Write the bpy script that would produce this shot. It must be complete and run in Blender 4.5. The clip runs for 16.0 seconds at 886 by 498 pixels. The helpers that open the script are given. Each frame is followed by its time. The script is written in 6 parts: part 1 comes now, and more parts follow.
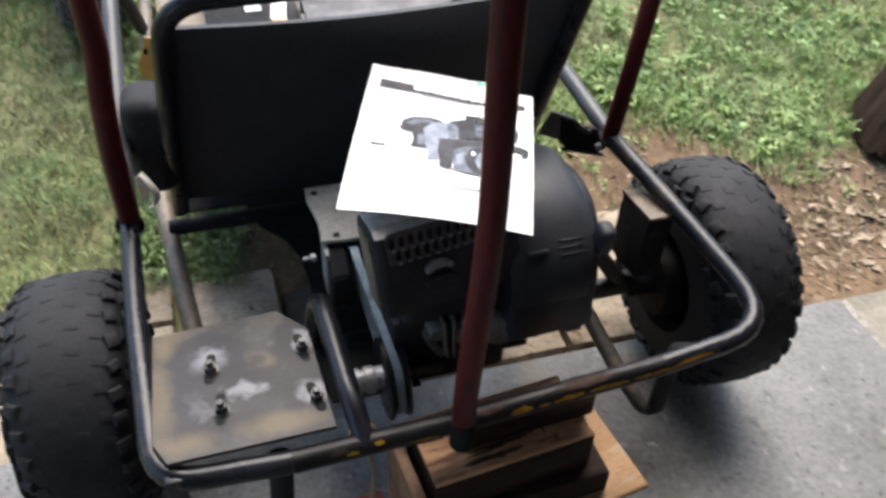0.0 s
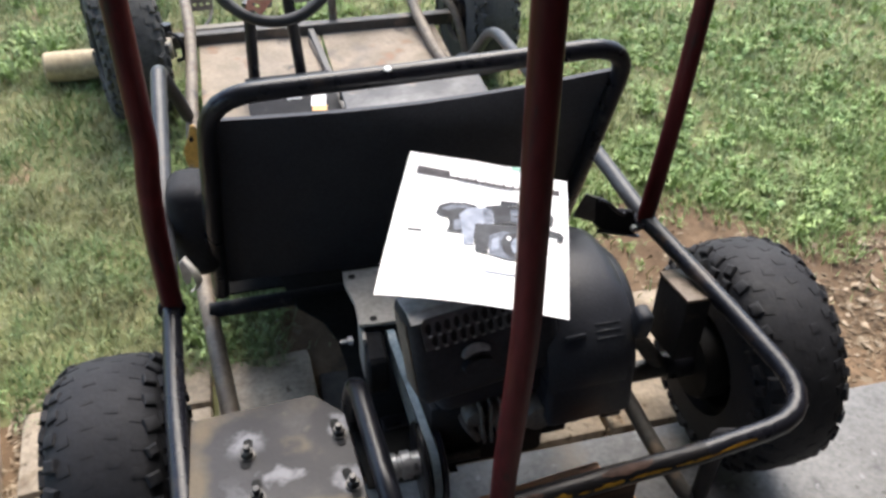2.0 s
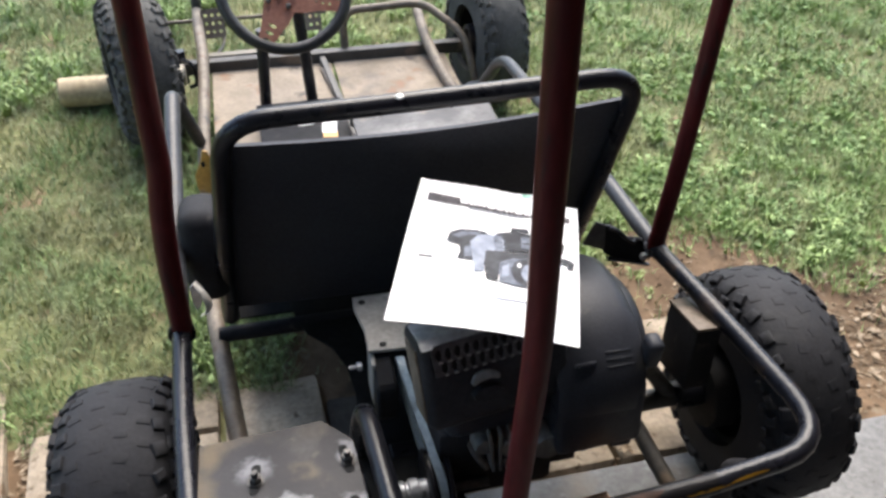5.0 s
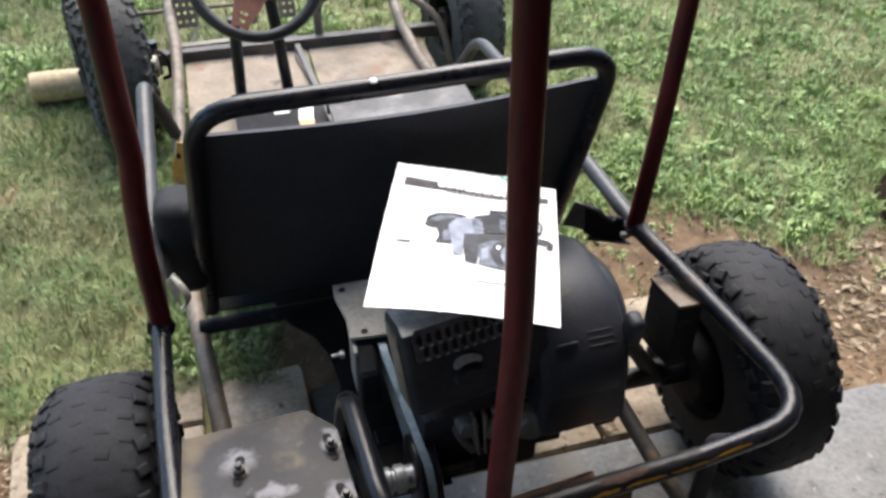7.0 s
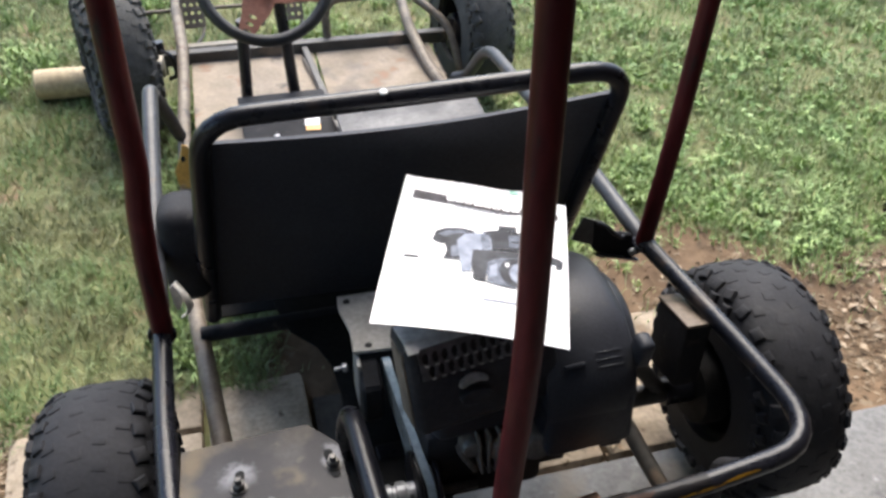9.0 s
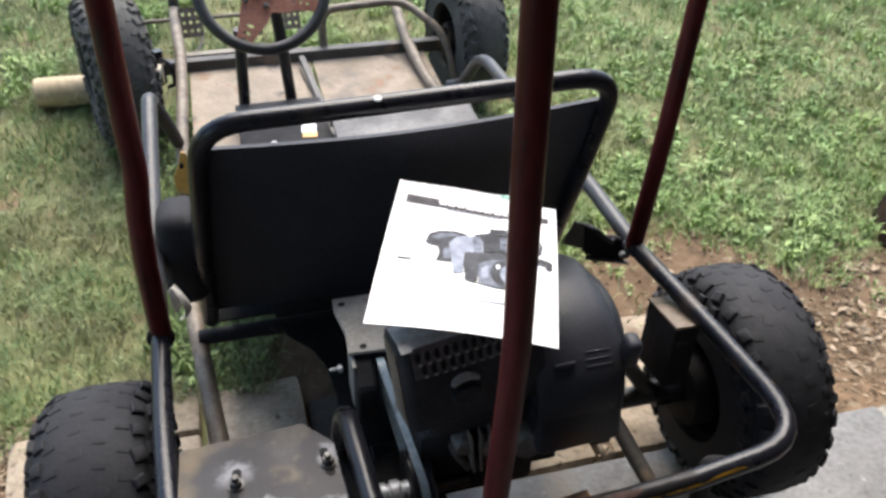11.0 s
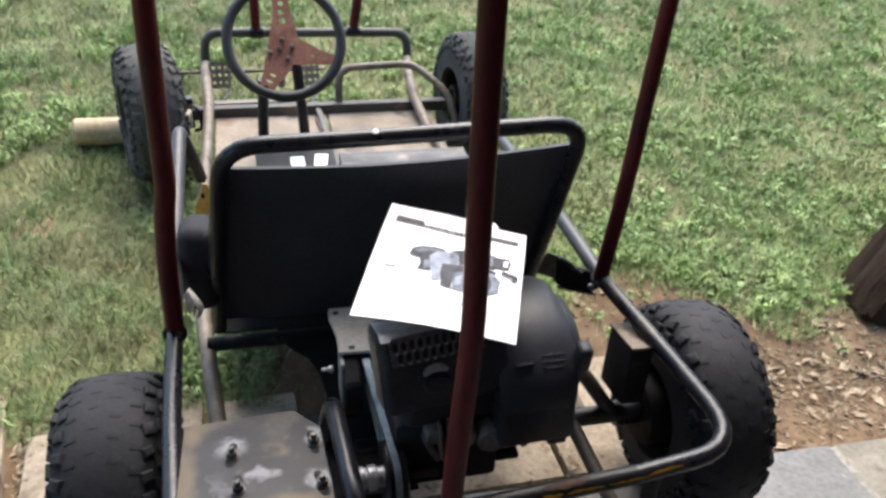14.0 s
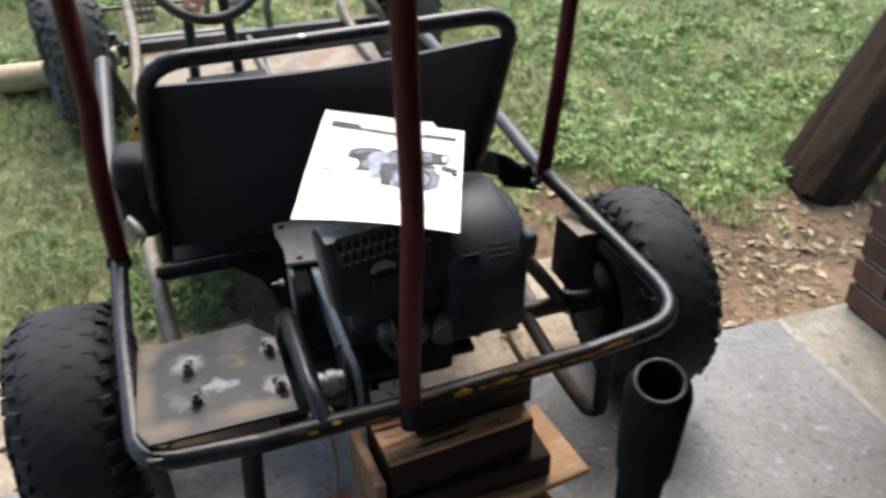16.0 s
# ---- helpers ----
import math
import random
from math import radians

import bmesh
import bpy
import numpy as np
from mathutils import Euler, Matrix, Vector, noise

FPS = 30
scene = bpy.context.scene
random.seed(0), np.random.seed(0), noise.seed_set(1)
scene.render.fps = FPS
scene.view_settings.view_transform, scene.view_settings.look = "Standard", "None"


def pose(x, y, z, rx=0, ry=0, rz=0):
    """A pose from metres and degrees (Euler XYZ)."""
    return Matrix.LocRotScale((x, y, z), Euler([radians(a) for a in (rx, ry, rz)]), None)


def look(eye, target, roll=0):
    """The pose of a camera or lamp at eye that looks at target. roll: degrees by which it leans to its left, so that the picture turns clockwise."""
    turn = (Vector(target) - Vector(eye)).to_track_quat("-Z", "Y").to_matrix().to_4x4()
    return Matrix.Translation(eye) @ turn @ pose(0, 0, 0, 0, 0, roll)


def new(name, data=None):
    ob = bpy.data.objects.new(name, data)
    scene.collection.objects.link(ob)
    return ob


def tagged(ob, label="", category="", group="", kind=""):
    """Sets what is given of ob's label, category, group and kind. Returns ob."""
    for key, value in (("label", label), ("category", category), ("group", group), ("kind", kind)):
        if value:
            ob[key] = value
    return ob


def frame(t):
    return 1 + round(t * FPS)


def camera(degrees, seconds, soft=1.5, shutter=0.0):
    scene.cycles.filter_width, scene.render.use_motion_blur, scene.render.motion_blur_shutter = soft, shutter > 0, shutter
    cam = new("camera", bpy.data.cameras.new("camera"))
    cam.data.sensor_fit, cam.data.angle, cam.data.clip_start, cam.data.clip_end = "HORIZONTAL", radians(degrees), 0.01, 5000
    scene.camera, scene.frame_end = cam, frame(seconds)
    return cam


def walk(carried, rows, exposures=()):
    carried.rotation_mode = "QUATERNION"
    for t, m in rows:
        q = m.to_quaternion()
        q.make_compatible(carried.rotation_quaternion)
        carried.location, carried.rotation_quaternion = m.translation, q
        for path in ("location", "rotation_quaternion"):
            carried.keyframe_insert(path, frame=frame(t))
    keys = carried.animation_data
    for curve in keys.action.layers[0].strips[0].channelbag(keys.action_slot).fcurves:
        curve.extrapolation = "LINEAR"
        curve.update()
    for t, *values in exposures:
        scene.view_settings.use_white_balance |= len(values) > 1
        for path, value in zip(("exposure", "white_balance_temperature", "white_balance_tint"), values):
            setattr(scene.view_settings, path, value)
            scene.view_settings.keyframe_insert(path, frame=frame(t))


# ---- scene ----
cam = camera(56.7, 16.0, soft=2.9, shutter=0.6)
PATH = [
    (0, (-0.209, -1.039, 1.258), (0.245, 0.395, -0.06), 2.3),
    (0.5, (-0.213, -1.04, 1.265), (0.163, 0.464, 0.001), 0.7),
    (1, (-0.212, -1.04, 1.267), (0.148, 0.518, 0.065), 0.3),
    (1.5, (-0.212, -1.039, 1.271), (0.169, 0.523, 0.081), 0.4),
    (2, (-0.209, -1.038, 1.272), (0.188, 0.53, 0.096), 0.0),
    (2.5, (-0.208, -1.033, 1.271), (0.189, 0.533, 0.092), 0.2),
    (3, (-0.207, -1.035, 1.276), (0.192, 0.529, 0.094), 0.0),
    (3.5, (-0.215, -1.036, 1.277), (0.157, 0.57, 0.144), 0.0),
    (6, (-0.21, -1.045, 1.271), (0.207, 0.56, 0.154), -0.5),
    (6.5, (-0.206, -1.048, 1.27), (0.23, 0.556, 0.158), -1.2),
    (7, (-0.205, -1.037, 1.267), (0.215, 0.544, 0.116), -0.9),
    (7.5, (-0.208, -1.029, 1.267), (0.19, 0.542, 0.095), -0.8),
    (8, (-0.205, -1.026, 1.268), (0.198, 0.541, 0.091), -0.8),
    (8.5, (-0.208, -1.01, 1.27), (0.206, 0.564, 0.108), 0.3),
    (11, (-0.208, -1.037, 1.281), (0.22, 0.556, 0.149), 0.4),
    (11.5, (-0.204, -1.109, 1.275), (0.239, 0.481, 0.145), -0.5),
    (12, (-0.204, -1.179, 1.29), (0.23, 0.446, 0.209), 0.5),
    (12.5, (-0.205, -1.222, 1.288), (0.175, 0.433, 0.233), 1.3),
    (13, (-0.197, -1.219, 1.295), (0.21, 0.435, 0.246), 1.9),
    (13.5, (-0.211, -1.222, 1.307), (0.206, 0.471, 0.328), 2.9),
    (14, (-0.208, -1.233, 1.3), (0.209, 0.459, 0.318), 2.5),
    (14.5, (-0.206, -1.241, 1.277), (0.184, 0.436, 0.261), 2.0),
    (15, (-0.206, -1.26, 1.265), (0.176, 0.376, 0.179), 0.5),
    (15.5, (-0.206, -1.266, 1.258), (0.194, 0.358, 0.162), 0.2),
    (16, (-0.192, -1.271, 1.249), (0.303, 0.316, 0.138), -0.8),
]
walk(cam, [(t, look(eye, target, roll)) for t, eye, target, roll in PATH], exposures=[(0.0, 1.5), (16.0, 1.5)])

# ---- light ----
SLAB = 0.07
world = bpy.data.worlds.new("overcast_sky")
scene.world = world
world.use_nodes = True
wn = world.node_tree
sky = wn.nodes.new("ShaderNodeTexSky")
sky.sky_type = "NISHITA"
sky.sun_disc = False
sky.sun_elevation = radians(58)
sky.sun_rotation = radians(19)
sky.dust_density = 3.0
sky.air_density = 1.2
soft_sky = wn.nodes.new("ShaderNodeHueSaturation")
soft_sky.inputs["Saturation"].default_value = 1.15
wn.links.new(sky.outputs[0], soft_sky.inputs["Color"])
wn.links.new(soft_sky.outputs[0], wn.nodes["Background"].inputs["Color"])
wn.nodes["Background"].inputs["Strength"].default_value = 0.15
sun = new("sun", bpy.data.lights.new("sun", "SUN"))
sun.data.energy, sun.data.angle, sun.data.color = 2.1, radians(50), (1.0, 0.96, 0.9)
sun.matrix_world = look((1.7, 5.0, 9.6), (0, 0, 0))


# ---- materials ----
def surf(name, cols, scale=8.0, rough=0.6, metal=0.0, bump=0.2, fine=90.0, spots=(), vary=0.0, rough_var=0.12, coat=0.0, stretch=(1, 1, 1), island=0.0, grain=0.55, spec=0.5):
    """A worn surface: two scales of noise between the colours, harder-edged spots of (colour, scale, amount) and a fine bump."""
    m = bpy.data.materials.new(name)
    m.use_nodes = True
    t = m.node_tree
    N, L = t.nodes, t.links
    b = N["Principled BSDF"]
    co = N.new("ShaderNodeTexCoord")
    mp = N.new("ShaderNodeMapping")
    mp.inputs["Scale"].default_value = stretch
    L.new(co.outputs["Object"], mp.inputs["Vector"])
    vec = mp.outputs["Vector"]
    if vary:
        info = N.new("ShaderNodeObjectInfo")
        off = N.new("ShaderNodeVectorMath")
        off.operation = "MULTIPLY_ADD"
        comb = N.new("ShaderNodeCombineXYZ")
        for i in range(3):
            L.new(info.outputs["Random"], comb.inputs[i])
        L.new(comb.outputs[0], off.inputs[0])
        off.inputs[1].default_value = (13.0, 7.0, 5.0)
        L.new(vec, off.inputs[2])
        vec = off.outputs[0]

    def noise_of(s, detail=6.0):
        n = N.new("ShaderNodeTexNoise")
        n.inputs["Scale"].default_value, n.inputs["Detail"].default_value = s, detail
        L.new(vec, n.inputs["Vector"])
        return n.outputs["Fac"]

    def ramp_of(fac, stops):
        r = N.new("ShaderNodeValToRGB")
        while len(r.color_ramp.elements) < len(stops):
            r.color_ramp.elements.new(0.5)
        for e, (p, c) in zip(r.color_ramp.elements, stops):
            e.position, e.color = p, (*c, 1) if len(c) == 3 else c
        L.new(fac, r.inputs[0])
        return r.outputs[0]

    def mix(kind, fac, a, c):
        x = N.new("ShaderNodeMix")
        x.data_type, x.blend_type = "RGBA", kind
        if hasattr(fac, "default_value"):
            L.new(fac, x.inputs[0])
        else:
            x.inputs[0].default_value = fac
        for sock, v in ((x.inputs[6], a), (x.inputs[7], c)):
            if isinstance(v, tuple):
                sock.default_value = (*v, 1)
            else:
                L.new(v, sock)
        return x.outputs[2]

    k = len(cols) - 1
    stops = [(0.33 + 0.34 * i / max(k, 1), c) for i, c in enumerate(cols)]
    col = ramp_of(noise_of(scale), stops)
    small = noise_of(fine)
    col = mix("MULTIPLY", grain, col, ramp_of(small, [(0.3, (0.55, 0.55, 0.55)), (0.7, (1.25, 1.25, 1.25))]))
    for c, s, amount in spots:
        mask = ramp_of(noise_of(s, 8.0), [(0.62 - 0.3 * amount, (0, 0, 0)), (0.70 - 0.3 * amount, (1, 1, 1))])
        col = mix("MIX", mask, col, c)
    if vary:
        shade = N.new("ShaderNodeMapRange")
        shade.inputs[3].default_value, shade.inputs[4].default_value = 1 - vary, 1 + vary
        L.new(info.outputs["Random"], shade.inputs[0])
        col = mix("MULTIPLY", 1.0, col, shade.outputs[0])
    if island:
        geo = N.new("ShaderNodeNewGeometry")
        shade = N.new("ShaderNodeMapRange")
        shade.inputs[3].default_value, shade.inputs[4].default_value = 1 - island, 1 + island
        L.new(geo.outputs["Random Per Island"], shade.inputs[0])
        col = mix("MULTIPLY", 1.0, col, shade.outputs[0])
    L.new(col, b.inputs["Base Color"])
    rr = N.new("ShaderNodeMapRange")
    rr.inputs[3].default_value, rr.inputs[4].default_value = max(rough - rough_var, 0.03), min(rough + rough_var, 1)
    L.new(noise_of(scale * 2.3), rr.inputs[0])
    L.new(rr.outputs[0], b.inputs["Roughness"])
    b.inputs["Metallic"].default_value = metal
    b.inputs["Coat Weight"].default_value = coat
    b.inputs["Specular IOR Level"].default_value = spec
    if bump:
        bp = N.new("ShaderNodeBump")
        bp.inputs["Strength"].default_value = bump
        bp.inputs["Distance"].default_value = 0.004
        L.new(small, bp.inputs["Height"])
        L.new(bp.outputs[0], b.inputs["Normal"])
    return m


M_TUBE = surf("black_tube_paint", [(0.0075, 0.008, 0.0115), (0.0145, 0.015, 0.02)], 14, 0.3, 0.0, 0.1, 140, [((0.045, 0.033, 0.025), 9, -0.05), ((0.05, 0.05, 0.052), 26, -0.06)], spec=0.32)
M_HOOP = surf("hoop_paint", [(0.0075, 0.008, 0.0115), (0.015, 0.0155, 0.021)], 12, 0.29, 0.0, 0.12, 130, [((0.055, 0.041, 0.033), 7, -0.04), ((0.045, 0.031, 0.023), 24, -0.05)], spec=0.32)
M_REAR = surf("scraped_rear_tube", [(0.0065, 0.0062, 0.0075), (0.012, 0.011, 0.0115)], 16, 0.40, 0.0, 0.25, 100, [((0.034, 0.021, 0.015), 12, 0.0), ((0.05, 0.036, 0.027), 34, -0.03)], spec=0.2, stretch=(0.5, 1.3, 1.3))
M_OLDPAINT = surf("old_yellow_paint", [(0.24, 0.125, 0.012), (0.40, 0.215, 0.02)], 40, 0.5, 0.0, 0.2, 120, [((0.045, 0.028, 0.014), 70, 0.12)], spec=0.2)
M_RUSTSKIN = surf("rust_skin", [(0.032, 0.019, 0.015), (0.062, 0.036, 0.027)], 40, 0.7, 0.0, 0.3, 120, [((0.014, 0.010, 0.009), 50, 0.05)], spec=0.15)
M_POST = surf("oxide_red_post_paint", [(0.052, 0.0068, 0.0072), (0.09, 0.0122, 0.0135), (0.034, 0.0062, 0.007)], 7, 0.36, 0.0, 0.15, 110, [((0.012, 0.0065, 0.008), 9, 0.12), ((0.085, 0.026, 0.016), 16, -0.09), ((0.022, 0.015, 0.014), 45, -0.05)], stretch=(1, 1, 0.3), spec=0.14)
# near-black for the shade sheets under engine and seat, and for the post socket
M_SHADEBLACK = surf("black_for_shade_and_socket", [(0.011, 0.011, 0.0108), (0.02, 0.0195, 0.0185)], 8, 0.95, 0, 0.2, 90, spec=0.08)
M_RAIL = surf("rusty_frame_rail", [(0.105, 0.083, 0.06), (0.18, 0.148, 0.112), (0.078, 0.061, 0.045)], 10, 0.6, 0.1, 0.25, 120, [((0.10, 0.06, 0.035), 12, 0.04), ((0.05, 0.044, 0.038), 30, 0.0)])
M_TOP = surf("dusty_grey_tube", [(0.026, 0.028, 0.033), (0.052, 0.054, 0.058)], 9, 0.38, 0.0, 0.12, 120, [((0.065, 0.052, 0.043), 22, -0.02)], spec=0.3)
M_BEAM = surf("dark_beam_paint", [(0.03, 0.029, 0.028), (0.072, 0.067, 0.06)], 10, 0.5, 0.0, 0.2, 120, [((0.16, 0.12, 0.088), 9, 0.06)], spec=0.4)
M_RUBBER = surf("worn_rubber", [(0.0105, 0.0107, 0.0135), (0.018, 0.0184, 0.0218)], 9, 0.75, 0.0, 0.18, 140, [((0.028, 0.028, 0.029), 7, -0.02)], spec=0.32)
M_DUSTY = surf("dusty_rubber", [(0.045, 0.045, 0.043), (0.085, 0.083, 0.076)], 9, 0.85, 0.0, 0.18, 140, [((0.10, 0.096, 0.085), 7, 0.0)], spec=0.25)
M_RIM = surf("dirty_wheel_rim", [(0.007, 0.0069, 0.007), (0.017, 0.0165, 0.016)], 18, 0.7, 0.0, 0.2, 120, spec=0.12)
M_HUB = surf("pale_grease_cap", [(0.4, 0.36, 0.28), (0.55, 0.5, 0.4)], 20, 0.45, 0.3, 0.1, 100)
M_PLATE = surf("scorched_steel_plate", [(0.022, 0.021, 0.023), (0.042, 0.04, 0.041), (0.058, 0.05, 0.041)], 9, 0.5, 0.0, 0.15, 120, [((0.12, 0.09, 0.052), 5.5, 0.13), ((0.02, 0.019, 0.02), 11, 0.05), ((0.085, 0.075, 0.062), 45, -0.04)], spec=0.28)


def add_burns(m, studs):
    """Heat stains round welded studs: a dark ring and a pale, ragged patch in it."""
    t = m.node_tree
    N, L = t.nodes, t.links
    b = N["Principled BSDF"]
    co = N.new("ShaderNodeTexCoord")
    nz = N.new("ShaderNodeTexNoise")
    nz.inputs["Scale"].default_value, nz.inputs["Detail"].default_value = 70, 5
    L.new(co.outputs["Object"], nz.inputs["Vector"])
    base = b.inputs["Base Color"].links[0].from_socket
    for x, y, sx, sy, size in studs:
        mp = N.new("ShaderNodeMapping")
        mp.vector_type = "TEXTURE"
        mp.inputs["Location"].default_value = (x, y, 0.438)
        mp.inputs["Scale"].default_value = (sx, sy, 1)
        L.new(co.outputs["Object"], mp.inputs["Vector"])
        d = N.new("ShaderNodeVectorMath")
        d.operation = "LENGTH"
        L.new(mp.outputs[0], d.inputs[0])
        add = N.new("ShaderNodeMath")
        add.operation = "MULTIPLY_ADD"
        L.new(nz.outputs["Fac"], add.inputs[0])
        add.inputs[1].default_value = 0.035
        L.new(d.outputs["Value"], add.inputs[2])
        for stops, c in (([(0.0, 1), (size * 1.5, 0.95), (size * 2.1, 0)], (0.014, 0.014, 0.018)), ([(0.0, 1), (size * 0.8, 0.85), (size * 1.1, 0)], (0.2, 0.2, 0.22))):
            r = N.new("ShaderNodeValToRGB")
            r.color_ramp.elements.new(0.5)
            for e, (p, v) in zip(r.color_ramp.elements, stops):
                e.position, e.color = p, (v, v, v, 1)
            L.new(add.outputs[0], r.inputs[0])
            x_ = N.new("ShaderNodeMix")
            x_.data_type = "RGBA"
            L.new(r.outputs[0], x_.inputs[0])
            L.new(base, x_.inputs[6])
            x_.inputs[7].default_value = (*c, 1)
            base = x_.outputs[2]
    L.new(base, b.inputs["Base Color"])


add_burns(M_PLATE, [(-0.283, -0.288, 1, 1.15, 0.040), (-0.277, -0.352, 1.5, 1.0, 0.042), (-0.240, -0.343, 1.9, 0.9, 0.032), (-0.160, -0.282, 0.85, 1.2, 0.036), (-0.160, -0.37, 1, 1.1, 0.036)])


def add_stain(m, x, y, sx, sy, size, colour):
    """One ragged coloured stain at a place of the material's object."""
    t = m.node_tree
    N, L = t.nodes, t.links
    b = N["Principled BSDF"]
    co, nz, mp = N.new("ShaderNodeTexCoord"), N.new("ShaderNodeTexNoise"), N.new("ShaderNodeMapping")
    nz.inputs["Scale"].default_value, nz.inputs["Detail"].default_value = 35, 6
    L.new(co.outputs["Object"], nz.inputs["Vector"])
    mp.vector_type = "TEXTURE"
    mp.inputs["Location"].default_value, mp.inputs["Scale"].default_value = (x, y, 0.438), (sx, sy, 1)
    L.new(co.outputs["Object"], mp.inputs["Vector"])
    d, add, r, mx = N.new("ShaderNodeVectorMath"), N.new("ShaderNodeMath"), N.new("ShaderNodeValToRGB"), N.new("ShaderNodeMix")
    d.operation, add.operation, mx.data_type = "LENGTH", "MULTIPLY_ADD", "RGBA"
    L.new(mp.outputs[0], d.inputs[0])
    L.new(nz.outputs["Fac"], add.inputs[0])
    add.inputs[1].default_value = size
    L.new(d.outputs["Value"], add.inputs[2])
    for e, (p, v) in zip(r.color_ramp.elements, ((size * 0.9, 0.6), (size * 1.7, 0.0))):
        e.position, e.color = p, (v, v, v, 1)
    L.new(add.outputs[0], r.inputs[0])
    L.new(r.outputs[0], mx.inputs[0])
    L.new(b.inputs["Base Color"].links[0].from_socket, mx.inputs[6])
    mx.inputs[7].default_value = (*colour, 1)
    L.new(mx.outputs[2], b.inputs["Base Color"])


for sx_, sy_, kx, ky, k_ in ((-0.347, -0.34, 0.6, 2.2, 0.035), (-0.34, -0.255, 0.8, 1.2, 0.02), (-0.20, -0.405, 2.0, 0.7, 0.028), (-0.315, -0.41, 1.5, 0.7, 0.025)):
    add_stain(M_PLATE, sx_, sy_, kx, ky, k_, (0.15, 0.112, 0.06))
M_NUT = surf("dark_bolt_steel", [(0.035, 0.035, 0.037), (0.11, 0.105, 0.10)], 50, 0.4, 0.5, 0.1, 200)
M_HOLE = surf("dark_hole", [(0.004, 0.004, 0.004), (0.008, 0.008, 0.008)], 20, 0.9, 0, 0)
M_SEAT = surf("black_seat_board", [(0.032, 0.0345, 0.044), (0.046, 0.0495, 0.06)], 4, 0.65, 0.0, 0.06, 220, [((0.056, 0.058, 0.066), 5, -0.02)], spec=0.25)
M_PLASTIC = surf("black_engine_plastic", [(0.0175, 0.0188, 0.0245), (0.027, 0.029, 0.036)], 9, 0.42, 0.0, 0.1, 260, [((0.036, 0.036, 0.037), 30, -0.07)], spec=0.2)
M_GUARD = surf("sooty_muffler_guard", [(0.0155, 0.016, 0.0195), (0.027, 0.0275, 0.032)], 16, 0.5, 0.0, 0.15, 160, [((0.04, 0.037, 0.034), 14, -0.05)], spec=0.18)
M_WEB = surf("dull_perforated_steel", [(0.03, 0.03, 0.034), (0.08, 0.08, 0.087)], 30, 0.42, 0.2, 0.15, 150, [((0.03, 0.029, 0.03), 14, 0.06)])
M_HOOD = surf("bright_worn_hood", [(0.16, 0.155, 0.152), (0.33, 0.325, 0.32)], 26, 0.42, 0.2, 0.15, 120)
M_RUBBED = surf("rubbed_guard_metal", [(0.25, 0.245, 0.24), (0.44, 0.43, 0.42)], 22, 0.5, 0.1, 0.25, 110, [((0.07, 0.066, 0.062), 26, 0.03)])
M_CAST = surf("grimy_cast_metal", [(0.10, 0.097, 0.09), (0.21, 0.20, 0.185)], 18, 0.5, 0.15, 0.3, 120, [((0.02, 0.018, 0.016), 11, 0.12)], spec=0.3)
M_GREY = surf("grey_bracket_steel", [(0.21, 0.202, 0.192), (0.30, 0.288, 0.272)], 12, 0.5, 0.0, 0.15, 150, [((0.10, 0.092, 0.084), 16, 0.0)])
M_BELT = surf("shiny_drive_belt", [(0.17, 0.235, 0.29), (0.27, 0.345, 0.40)], 12, 0.4, 0.0, 0.1, 150, [((0.10, 0.13, 0.155), 20, 0.03)])
M_WIRE = surf("tan_cable", [(0.22, 0.17, 0.10), (0.30, 0.235, 0.15)], 12, 0.5, 0, 0.1, 150)
M_CHROME = surf("bright_hub_steel", [(0.28, 0.29, 0.31), (0.45, 0.46, 0.48)], 40, 0.4, 0.4, 0.1, 120, [((0.08, 0.08, 0.09), 40, 0.12)])
M_STRIP = surf("scuffed_brown_edge", [(0.11, 0.085, 0.065), (0.18, 0.145, 0.115)], 16, 0.55, 0.1, 0.15, 110, [((0.05, 0.042, 0.034), 14, 0.1)], spec=0.3)
M_YELLOW = surf("faded_yellow_paint", [(0.55, 0.31, 0.07), (0.68, 0.43, 0.14)], 14, 0.5, 0.0, 0.15, 110, [((0.3, 0.24, 0.18), 20, 0.05)])
M_COPPER = surf("copper_painted_spider", [(0.30, 0.125, 0.085), (0.40, 0.19, 0.13)], 18, 0.5, 0.1, 0.12, 120, [((0.18, 0.075, 0.05), 15, 0.06)], spec=0.3)
M_GRIP = surf("black_grip", [(0.012, 0.012, 0.012), (0.024, 0.024, 0.024)], 16, 0.5, 0, 0.15, 160)
M_PAN = surf("dusty_tan_floor_pan", [(0.195, 0.158, 0.116), (0.27, 0.222, 0.168), (0.165, 0.134, 0.102)], 6, 0.7, 0.0, 0.2, 90, [((0.115, 0.10, 0.09), 4, 0.16), ((0.07, 0.062, 0.056), 9, 0.03), ((0.21, 0.13, 0.085), 12, 0.06)], spec=0.25, grain=0.3)
M_BASE = surf("worn_dark_seat_base", [(0.075, 0.073, 0.075), (0.15, 0.145, 0.142)], 8, 0.55, 0.0, 0.2, 100, [((0.24, 0.19, 0.155), 14, 0.06), ((0.05, 0.049, 0.05), 6, 0.08)], spec=0.35)
M_BLACK = surf("black_sheet", [(0.0135, 0.0138, 0.016), (0.024, 0.0242, 0.027)], 10, 0.72, 0, 0.15, 150, [((0.045, 0.043, 0.04), 40, -0.05)], spec=0.18)
M_WHITE = surf("white_label", [(0.75, 0.75, 0.74), (0.82, 0.82, 0.8)], 20, 0.5, 0, 0.05, 100)
M_ORANGE = surf("orange_mark", [(0.6, 0.3, 0.08), (0.7, 0.38, 0.12)], 20, 0.5, 0, 0.05, 100)
